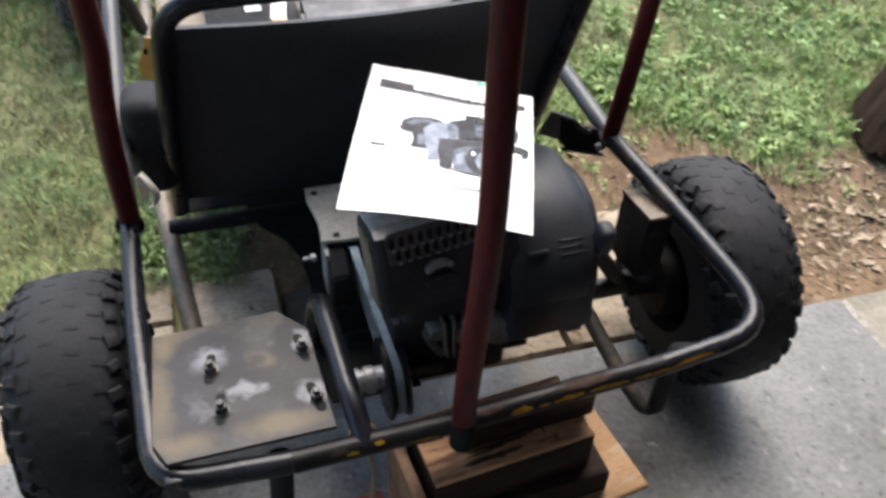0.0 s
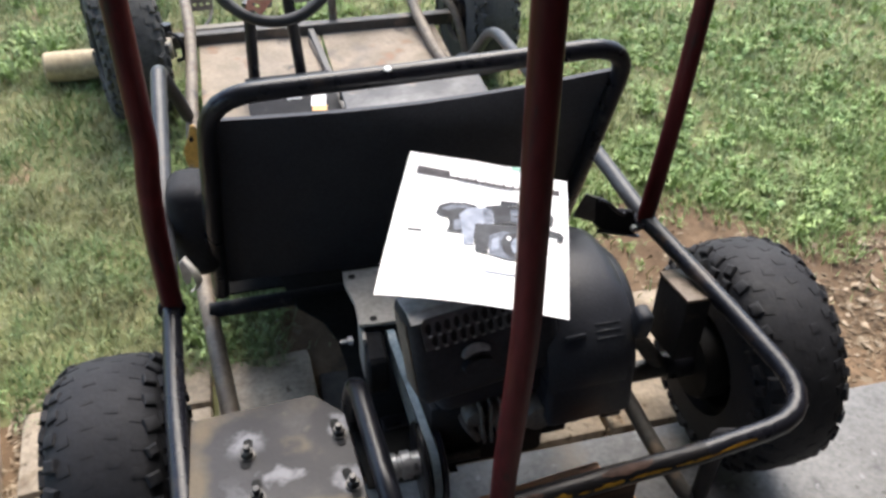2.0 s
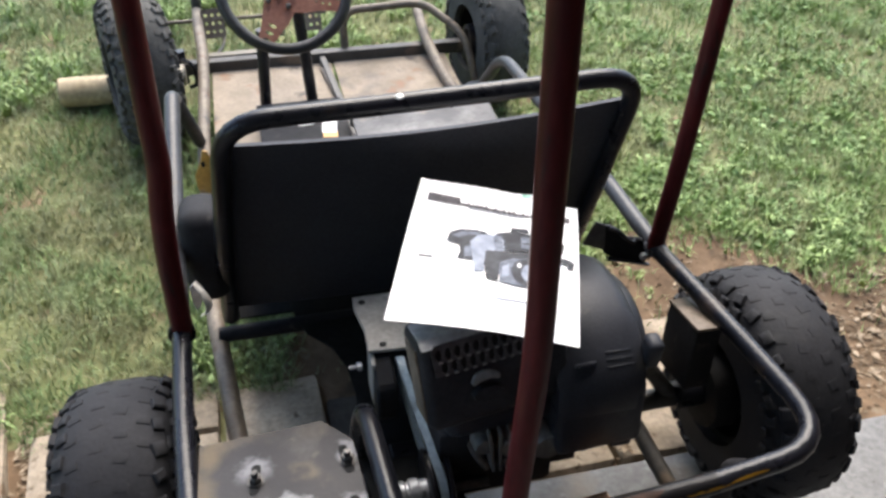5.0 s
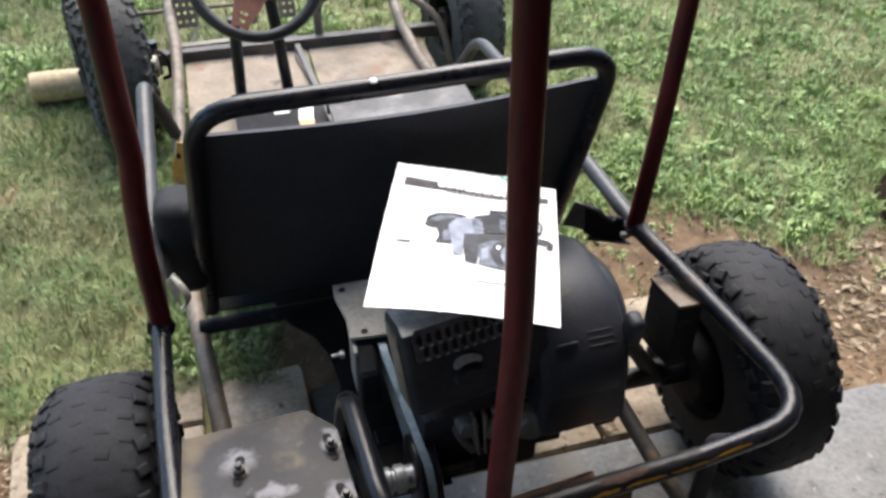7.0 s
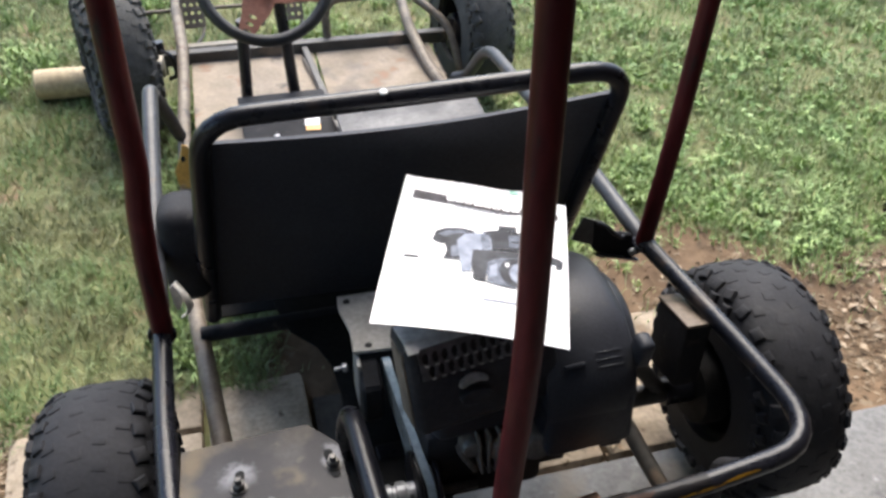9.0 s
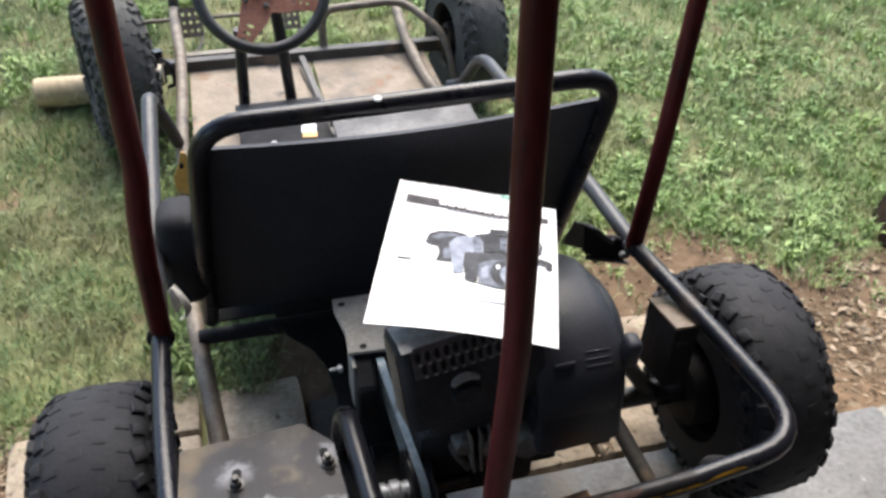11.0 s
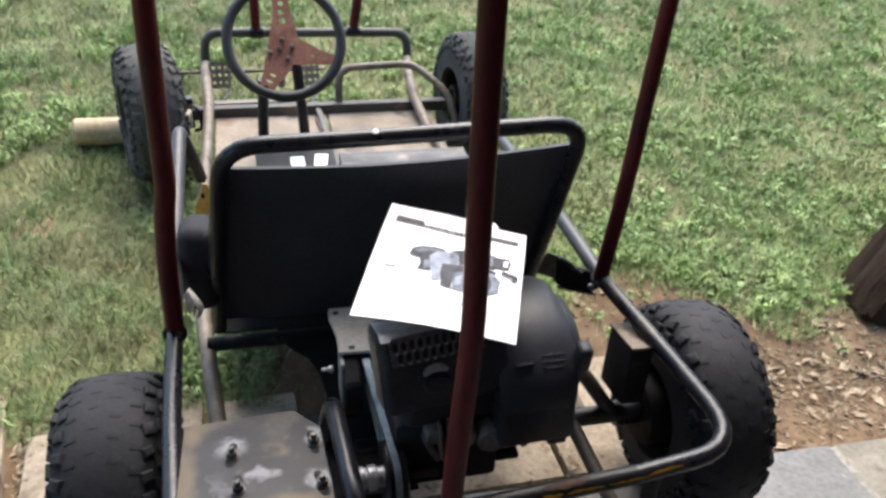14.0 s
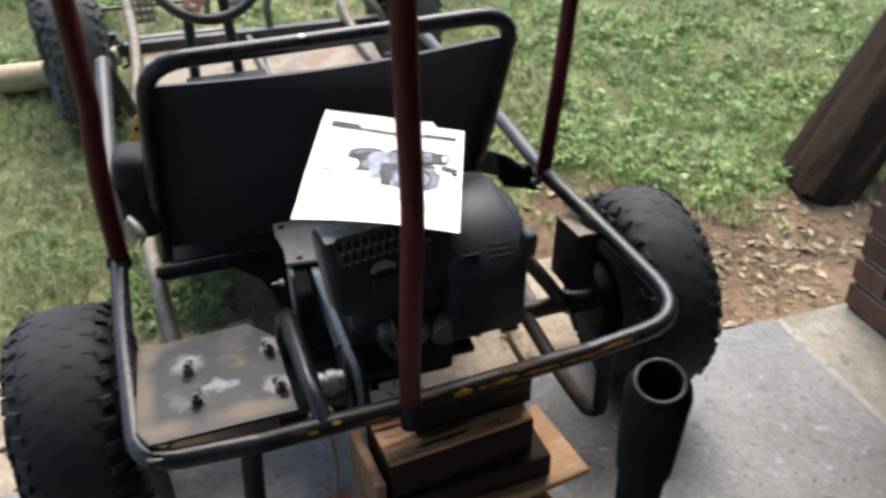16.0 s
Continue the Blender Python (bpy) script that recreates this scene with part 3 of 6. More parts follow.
def tuft_clumps(name, count, blades, height, seed, span=(-2.3, 3.2), label="coarse light green grass tufts in the lawn"):
    """Clumps of coarse blades that lean out from their crowns, in one mesh."""
    rng = np.random.default_rng(seed)
    verts, faces = [], []
    made = 0
    while made < count:
        x, y = rng.uniform(*span), 0.2 + 4.2 * rng.uniform() ** 1.3
        d = dirtness(x, y)
        n = noise.noise((x * 2.3, y * 2.3, 21.0)) + 0.6 * noise.noise((x * 7, y * 7, 3.0))
        if (-0.72 < x < 0.72 and y < 0.32) or (-0.2 < x < 0.38 and y < 0.85) or n < (-0.1 if x > 0.4 else 0.1) or (d > 0.35 and rng.uniform() > 0.13) or (x < 0.5 and rng.uniform() > 0.75):
            continue
        made += 1
        z, big = lawn_z(x, y) - 0.004, rng.uniform(0.55, 1.25) * (0.6 if d > 0.35 else 1.0)
        for _ in range(int(blades * rng.uniform(0.5, 1.4))):
            a = rng.uniform(0, 6.283)
            h, w = height * big * rng.uniform(0.5, 1.2), rng.uniform(0.0013, 0.0028)
            out = h * rng.uniform(0.35, 1.15)
            c, s = math.cos(a), math.sin(a)
            bx, by = x + c * rng.uniform(0, 0.016), y + s * rng.uniform(0, 0.016)
            k = len(verts)
            verts += [(bx - s * w, by + c * w, z), (bx + s * w, by - c * w, z),
                      (bx + c * out * 0.45 + s * w, by + s * out * 0.45 - c * w, z + h * 0.72), (bx + c * out * 0.45 - s * w, by + s * out * 0.45 + c * w, z + h * 0.72),
                      (bx + c * out, by + s * out, z + h * rng.uniform(0.55, 0.95))]
            faces += [(k, k + 1, k + 2, k + 3), (k + 3, k + 2, k + 4)]
    me = bpy.data.meshes.new(name)
    me.from_pydata(verts, [], faces)
    me.materials.append(M_TUFT)
    return tagged(new(name, me), label, "grass", kind="stuff")


tuft_clumps("grass_tufts", 4200, 16, 0.043, 13)
tuft_clumps("long_grass", 1100, 15, 0.066, 31, (-2.2, 0.1), "longer pale grass strands lying over the lawn")


def leaf_scatter(name, count, spots, size, lift, material, label, category, seed, tilt=0.5, wide=(0.3, 0.52)):
    """Small folded leaves in one mesh; spots gives a place or None for a pair of random numbers."""
    rng = np.random.default_rng(seed)
    verts, faces = [], []
    while len(faces) < count * 2:
        p = spots(rng)
        if p is None:
            continue
        x, y, z = p
        s = size * (0.45 + 1.5 * rng.uniform() ** 2.2)
        q = Euler((rng.normal(0, tilt), rng.normal(0, tilt), rng.uniform(0, 6.28))).to_matrix()
        k = len(verts)
        wid = rng.uniform(*wide)
        for c in ((0, -0.5, 0), (wid, 0.05, wid * rng.uniform(0.1, 0.6)), (0, 0.55, 0.03), (-wid, 0.0, wid * rng.uniform(0.1, 0.6)), (0, 0, 0)):
            verts.append(Vector((x, y, z + lift * rng.uniform(0.2, 1.2))) * 1.0 + q @ (Vector(c) * s))
        faces += [(k, k + 1, k + 2, k + 4), (k, k + 4, k + 2, k + 3)]
    me = bpy.data.meshes.new(name)
    me.from_pydata(verts, [], faces)
    me.materials.append(material)
    return tagged(new(name, me), label, category, kind="stuff")


weed_home = [0.0, 0.0, 0]


def weed_spot(rng):
    """Leaves come in low plants of about a dozen."""
    if weed_home[2] <= 0:
        x, y = rng.uniform(-0.1, 3.4), 0.42 + 4.1 * rng.uniform() ** 1.25
        n = noise.noise((x * 1.5, y * 1.5, 21.0)) + 0.5 * noise.noise((x * 5, y * 5, 3.0))
        if n < -0.1 + max(0.7 - x, 0) * 0.5 or dirtness(x, y) > 0.35 or rng.uniform() < max((y - 1.4) * 0.3, (1.0 - y) * 1.1):
            return None
        weed_home[:] = [x, y, int(rng.integers(5, 16))]
    weed_home[2] -= 1
    r = abs(rng.normal(0, 0.06))
    a = rng.uniform(0, 6.283)
    x, y = weed_home[0] + r * math.cos(a), weed_home[1] + r * math.sin(a)
    return x, y, lawn_z(x, y) + 0.008 * math.exp(-(r / 0.05) ** 2)


def litter_spot(rng):
    """Dry leaves gather against the timbers and the brick wall, thin elsewhere on the clay."""
    x, y = rng.uniform(0.5, 2.3), rng.uniform(-0.1, 0.85)
    if y < -0.06 and x < 1.3:
        return None
    heap = math.exp(-((x - 1.12) / 0.28) ** 2 - ((y - 0.2) / 0.22) ** 2)
    n = noise.noise((x * 5, y * 5, 31.0)) + 0.6 * noise.noise((x * 13, y * 13, 6.0))
    if rng.uniform() > dirtness(x, y) * (0.10 + 1.1 * heap) * (0.75 + 1.3 * n):
        return None
    return x, y, lawn_z(x, y) + 0.004 * heap


def clod_scatter():
    """Crumbs of soil and small stones on the bare strip, in one mesh."""
    rng = np.random.default_rng(24)
    verts, faces = [], []
    made = 0
    while made < 800:
        x, y = rng.uniform(0.42, 2.3), rng.uniform(-0.08, 0.85)
        if dirtness(x, y) < 0.5 or noise.noise((x * 4, y * 4, 40.0)) < rng.uniform(-0.5, 0.35):
            continue
        made += 1
        s, z, k = 0.002 + 0.006 * rng.uniform() ** 3, lawn_z(x, y), len(verts)
        for c in ((1, 0, 0), (0, 1, 0), (-1, 0, 0), (0, -1, 0), (0.2, 0.1, 0.9), (0, 0, -0.5)):
            verts.append((x + s * (c[0] + rng.uniform(-0.35, 0.35)), y + s * (c[1] + rng.uniform(-0.35, 0.35)), z + s * c[2] * rng.uniform(0.6, 1.1)))
        for i in range(4):
            faces += [(k + i, k + (i + 1) % 4, k + 4), (k + (i + 1) % 4, k + i, k + 5)]
    me = bpy.data.meshes.new("soil_clods")
    me.from_pydata(verts, [], faces)
    me.materials.append(M_CLOD)
    tagged(new("soil_clods", me), "crumbs of reddish clay on the bare strip", "soil", kind="stuff")


clod_scatter()


def twig(x, y, length, turn, r):
    pts = [at(x, y, lawn_z(x, y) + 0.006 + r, 0, 0, turn) @ Vector((length * (k / 6 - 0.5), 0.006 * math.sin(k * 1.3 + x * 9), 0.004 * math.sin(k * 2.1 + y * 7))) for k in range(7)]
    ob = part("twig", sweep(bmesh.new(), pts, [r * (1 - 0.09 * k) for k in range(7)], 6), M_LEAF)
    tagged(ob, "thin dry twig lying on the clay", "twig", "twigs on the clay")


def mulch_spot(rng):
    x, y = rng.uniform(-0.76, 0.5), rng.uniform(-0.08, 0.3)
    if not (-0.76 < x < -0.71) and rng.uniform() > 0.5:
        return None
    if x > -0.6 and (not (0.05 < x < 0.40 and -0.085 < y < 0.1) or noise.noise((x * 12, y * 12, 4.0)) < 0.05):
        return None
    if x > -0.6:
        return x, y, SLAB - 0.008
    return x, y, lawn_z(x, y) + 0.004


leaf_scatter("clover_weeds", 6500, weed_spot, 0.016, 0.020, M_CLOVER, "low broad-leaved weeds mixed into the lawn", "weeds", 21, 0.3)
leaf_scatter("leaf_litter", 330, litter_spot, 0.026, 0.0015, M_LEAF, "dry brown leaves scattered on bare clay", "leaf litter", 22, 0.16, (0.12, 0.4))
leaf_scatter("leaf_crumbs", 3200, litter_spot, 0.0135, 0.001, M_CRUMB, "crumbled brown leaves and straw on bare clay", "leaf litter", 25, 0.12, (0.05, 0.22))
for tx, ty, tl, tt, tr in ((1.02, 0.23, 0.16, -38, 0.0022), (1.21, 0.30, 0.11, 20, 0.0026), (0.93, 0.10, 0.09, 75, 0.002), (1.32, 0.12, 0.13, -15, 0.0028), (1.10, 0.36, 0.14, 60, 0.0018), (0.78, 0.22, 0.07, 10, 0.002)):
    twig(tx, ty, tl, tt, tr)
leaf_scatter("mulch_chips", 900, mulch_spot, 0.014, 0.002, M_LEAF, "brown bark mulch in the paver gaps", "mulch", 23, 0.2, (0.07, 0.3))


def slab():
    bm = bmesh.new()
    box((3.17, 3.4, 0.16), at(-0.632, -1.787, SLAB - 0.08, 0, 0, -0.4), 0.006, 2, bm)
    tagged(part("pavement", bm, M_SLAB), "stained grey concrete porch slab", "concrete slab", kind="structure")
    bm = box((0.202, 3.4, 0.16), at(1.0625, -1.80, SLAB - 0.0815, 0, 0, -0.4), 0.004)
    tagged(part("pavement_border", bm, M_EDGE), "sandy concrete border strip beside brick wall", "concrete slab", kind="structure")
    bm = box((0.016, 3.39, 0.05), at(0.9575, -1.80, SLAB - 0.0262, 0, 0, -0.4), 0.001, 1)
    tagged(part("pavement_joint", bm, M_JOINT), "pale filled joint between slab and border", "joint", kind="structure")


slab()


def brick_wall():
    """The porch's brick side wall; its bricks are parts set proud of the mortar core."""
    x0, y0, top = 1.145, -0.105, 2.5
    core = tagged(part("wall_east", box((0.09, 3.2, top - SLAB + 0.1), at(x0 + 0.053, y0 - 1.605, (top + SLAB) / 2 - 0.05), 0), M_MORTAR, smooth=False), "red-brown brick porch wall with grey mortar", "wall", kind="structure")
    me = mesh_of("brick", box((0.102, 0.194, 0.057), None, 0.003, 1), M_BRICK)
    stretch = []
    for row in range(34):
        z = SLAB + 0.036 + row * 0.0685
        for k in range(16):
            y = y0 - 0.097 - k * 0.204 - (0.102 if row % 2 else 0)
            if row % 2 and k == 0:
                stretch.append((y + 0.153, z, 0.5))
            stretch.append((y, z, 1.0))
    near = sorted(stretch, key=lambda s: (s[1] - SLAB) + max(-0.1 - s[0], 0))
    for y, z, s in near[:240]:
        part("brick", me, M_BRICK, core, m=at(x0 + 0.05, y, z + random.uniform(-0.001, 0.001), 0, 0, random.uniform(-0.6, 0.6)) @ Matrix.Diagonal((1, s, 1, 1)))
    rest = bmesh.new()
    for y, z, s in near[240:]:
        box((0.102, 0.194 * s, 0.057), at(x0 + 0.05, y, z), 0, 1, rest)
    ob = part("upper_bricks", rest, M_BRICK, core, smooth=False)
    ob["kind"] = "stuff"


brick_wall()


def porch_shell():
    """Plain house wall behind the camera and the porch ceiling above it."""
    wall = part("wall_south", box((5.4, 0.2, 2.5), at(-1.4, -3.4, SLAB + 1.25), 0), M_HOUSE, smooth=False)
    tagged(wall, "plain dark house wall behind the porch", "wall", kind="structure")
    roof = part("ceiling", box((3.8, 3.55, 0.12), at(-0.6, -1.725, 2.56), 0), M_PORCH, smooth=False)
    tagged(roof, "painted porch ceiling over the slab", "ceiling", kind="structure")


porch_shell()


def pavers():
    edging = tagged(thing("paver_edging", (0, 0.13, SLAB - 0.05), "row of sandy concrete pavers between slab and lawn", "paver edging", kind="structure"))
    for x0, x1, y0, y1, dz, rz in ((-0.362, -0.168, 0.03, 0.315, 0, 1.0), (-0.46, -0.374, 0.182, 0.306, 0.006, -1), (-0.46, -0.374, -0.06, 0.172, 0.002, 0.5), (-0.16, 0.0, -0.04, 0.29, -0.014, 0.6), (0.008, 0.362, -0.07, 0.28, -0.009, 0.6), (0.376, 0.685, -0.074, 0.31, -0.005, -0.8), (-0.725, -0.47, 0.045, 0.25, 0.002, 5), (-0.70, -0.47, -0.08, 0.035, -0.003, 3), (-1.07, -0.775, -0.02, 0.41, 0.006, 9)):
        # the paver below the engine gets the colour darkened for shade
        shaded = x0 == -0.16
        part("paver", box((x1 - x0, y1 - y0, 0.08), at((x0 + x1) / 2, (y0 + y1) / 2, SLAB - 0.046 + dz, 0, 0, rz), 0.006), M_SHADEPAVER if shaded else M_PAVER, edging, "paver under the engine, blackened for the shade there" if shaded else "")


pavers()

# ---- the kart ----
kart = thing("go_kart", (0.02, 0.5, SLAB), "homemade black tube-frame go-kart, rear end jacked up on wooden blocks", "go-kart")


def frame_z(y):
    """Height of the lower frame, which climbs towards the front."""
    return 0.285 + 0.1 * y


def kart_frame():
    hoop = [(-0.376, 0.0, 0.458), (-0.371, -0.2, 0.442), (-0.358, -0.439, 0.413), (0.02, -0.441, 0.413), (0.487, -0.409, 0.4295), (0.452, -0.2, 0.46), (0.408, 0.0, 0.494)]
    part("rear_hoop", tube([hoop[0], hoop[1], hoop[2], (-0.2, -0.446, 0.411)], 0.0148, 0.055, 18), M_HOOP, kart, "black rear hoop tube, scuffed at the plate")
    part("rear_bar", tube([(-0.2, -0.446, 0.411), hoop[3], (0.3, -0.427, 0.4205)], 0.0147, 0.02, 18), M_REAR, kart, "scraped rear tube showing old yellow paint")
    part("rear_hoop", tube([(0.3, -0.427, 0.4205), hoop[4], hoop[5], hoop[6]], 0.0145, 0.1, 18), M_HOOP, kart)
    def bar_at(x):
        k = (x + 0.2) / 0.22 if x < 0.02 else (x - 0.02) / 0.28 if x < 0.3 else (x - 0.3) / 0.175
        a, b = ((-0.2, -0.446, 0.411), hoop[3]) if x < 0.02 else (hoop[3], (0.3, -0.427, 0.4205)) if x < 0.3 else ((0.3, -0.427, 0.4205), hoop[4])
        return Vector(a).lerp(Vector(b), k)

    rng = random.Random(17)
    for x0, x1, a0, a1, mat in ((0.076, 0.106, 132, 182, M_OLDPAINT), (0.115, 0.15, 150, 172, M_OLDPAINT), (0.145, 0.178, 142, 172, M_OLDPAINT), (0.185, 0.245, 146, 168, M_OLDPAINT), (0.25, 0.318, 148, 166, M_OLDPAINT), (0.315, 0.368, 138, 160, M_OLDPAINT), (-0.135, -0.12, 145, 170, M_OLDPAINT), (-0.10, -0.088, 120, 150, M_OLDPAINT), (-0.06, -0.02, 165, 180, M_OLDPAINT), (0.15, 0.222, 72, 136, M_RUSTSKIN), (0.03, 0.07, 95, 135, M_RUSTSKIN)):
        bm = bmesh.new()
        cols = max(5, int((x1 - x0) / 0.006))
        wob = [rng.uniform(-0.5, 0.5) for _ in range(2 * cols + 2)]
        rows = []
        for i in range(cols + 1):
            end = math.sin(math.pi * (i + 0.25) / (cols + 0.5)) ** 0.5
            mid, half = (a0 + a1) / 2 + wob[i] * (a1 - a0) * 0.25, (a1 - a0) / 2 * end * (0.65 + 0.5 * abs(wob[cols + i]))
            c = bar_at(x0 + (x1 - x0) * i / cols)
            rows.append([bm.verts.new(c + Vector((0, math.cos(t), math.sin(t))) * 0.0153) for t in (radians(mid + half * v) for v in (-1, -0.5, 0, 0.5, 1))])
        for p, q in zip(rows, rows[1:]):
            for i in range(4):
                bm.faces.new((p[i], p[i + 1], q[i + 1], q[i]))
        bmesh.ops.recalc_face_normals(bm, faces=bm.faces[:])
        part("paint_patch", bm, mat, kart, "old yellow paint left on the bar" if mat == M_OLDPAINT else "rusty bare patch")
    # side rails run on forward and bend down to the floor frame
    part("side_rail", tube([(-0.375, 0.0, 0.462), (-0.376, 0.12, 0.52), (-0.371, 0.47, 0.645), (-0.3705, 0.50, 0.625)], 0.0145, 0.05, 16), M_TOP, kart, "grey-worn side rail")
    part("rail_brace", tube([(-0.3705, 0.49, 0.63), (-0.366, 0.653, 0.51), (-0.362, 0.80, 0.39)], 0.0145, 0.01, 16), M_BLACK, kart)
    part("side_rail", tube([(0.408, 0.0, 0.496), (0.404, 0.2, 0.512), (0.39, 0.83, 0.525), (0.375, 0.95, 0.40), (0.35, 0.99, 0.38)], 0.0145, 0.07, 16), M_TOP, kart)
    # lower frame
    for s in (-1, 1):
        x0 = -0.318 if s < 0 else 0.345
        pts = [(-0.302 if s < 0 else x0, -0.20 if s < 0 else -0.12, frame_z(-0.2 if s < 0 else -0.12)), (-0.349 if s < 0 else x0, 0.25 if s < 0 else 0.4, frame_z(0.25 if s < 0 else 0.4)), *([(-0.356, 0.85, 0.372), (-0.35, 1.08, 0.40), (-0.347, 1.225, 0.446), (-0.358, 1.42, 0.47), (-0.365, 1.59, 0.452)] if s < 0 else [(0.315, 0.85, 0.372), (0.292, 1.06, 0.40), (0.278, 1.225, 0.446), (0.295, 1.42, 0.47), (0.325, 1.59, 0.452)])]
        part("lower_rail", tube(pts, 0.0155, 0.05, 12), M_RAIL, kart, "rusty tan lower frame rail")
    for y, x0, x1 in ((0.16, -0.338, 0.345),):
        part("cross_tube", tube([(x0, y, frame_z(y) + 0.012), (x1, y, frame_z(y) + 0.012)], 0.0145, 0, 12), M_BLACK, kart)
    # lower tube under the rear right corner, and its strut
    part("bumper_loop", tube([(0.318, -0.142, 0.28), (0.345, -0.27, 0.222), (0.372, -0.322, 0.180), (0.385, -0.329, 0.178)], 0.0135, 0.03, 14), M_BEAM, kart, "bent dusty tube looping under the rear bar")
    part("support_leg", tube([(0.378, -0.327, 0.178), (0.393, -0.331, 0.184), (0.371, -0.365, 0.36), (0.362, -0.42, 0.421)], 0.0135, 0.014, 14), M_BLACK, kart)
    part("diagonal_tube", tube([(0.404, -0.14, 0.278), (0.345, -0.135, 0.365), (0.29, -0.12, 0.44)], 0.014, 0.03, 14), M_BEAM, kart)
    part("support_leg", tube([(-0.213, -0.428, 0.40), (-0.222, -0.425, 0.26), (-0.232, -0.41, 0.15)], 0.0155, 0.02, 12), M_BLACK, kart)
    part("support_leg", box((0.022, 0.012, 0.11), at(-0.335, -0.44, 0.37, 4, 0, 0), 0.002), M_TUBE, kart)
    part("bent_tube", tube([(-0.110, -0.446, 0.412), (-0.117, -0.395, 0.444), (-0.126, -0.207, 0.447), (-0.134, -0.178, 0.36), (-0.134, -0.178, 0.29)], 0.0142, 0.045, 16), M_TUBE, kart, "bent black tube beside the mounting plate")
    part("weld_bead", sweep(bmesh.new(), [(-0.1115 + 0.0150 * math.cos(a), -0.433 + 0.006 * math.sin(a), 0.4205 + 0.010 * math.sin(a) + 0.001 * math.sin(5 * a)) for a in (2 * math.pi * k / 20 for k in range(20))], 0.0034, 8, True), M_STRIP, kart, "rusty weld bead")


kart_frame()


def roll_posts():
    for pts, r in (
        ([(-0.374, 0.002, 0.452), (-0.372, 0.0, 0.60), (-0.364, -0.004, 0.69), (-0.3565, -0.002, 0.735), (-0.353, 0.0, 0.98), (-0.337, 0.0, 1.5)], 0.0165),
        ([(0.407, 0.0, 0.487), (0.427, 0.0, 0.66), (0.45, 0.0, 0.96), (0.492, 0.0, 1.5)], 0.0145),
        ([(0.012, -0.452, 0.405), (0.012, -0.456, 0.50), (0.016, -0.461, 0.60), (0.024, -0.46, 0.72), (0.022, -0.46, 0.90), (0.020, -0.46, 1.5)], 0.015)):
        part("roll_post", tube(pts, r, 0.06, 18), M_POST, kart, "oxide-red roll cage post")
    ring = lambda c, n, r: sweep(bmesh.new(), [Vector(c) + n.orthogonal().normalized() * r * math.cos(a) + n.cross(n.orthogonal()).normalized() * r * math.sin(a) for a in (2 * math.pi * k / 24 for k in range(24))], 0.0032, 8, True)
    part("post_collar", ring((-0.375, -0.004, 0.459), Vector((0.02, -0.95, 0.3)).normalized(), 0.018), M_TUBE, kart)
    part("post_collar", ring((0.407, -0.004, 0.494), Vector((0.0, -0.4, 0.9)).normalized(), 0.0175), M_TUBE, kart)
    part("post_socket", tube([(0.012, -0.453, 0.385), (0.012, -0.453, 0.43)], 0.0164, 0, 16), M_SHADEBLACK, kart)
    # front cage posts rise from the front hoop
    for x, lx in ((-0.19, 0.0), (0.136, 0.10)):
        part("roll_post", tube([(x, 1.60, 0.546), (x + lx * 0.4, 1.60, 0.80), (x + lx, 1.60, 1.15)], 0.0165, 0.05, 12), M_POST, kart)
        part("post_clamp", tube([(x - 0.02, 1.60, 0.552), (x + 0.022, 1.60, 0.552)], 0.0195, 0, 12), M_TUBE, kart)


roll_posts()


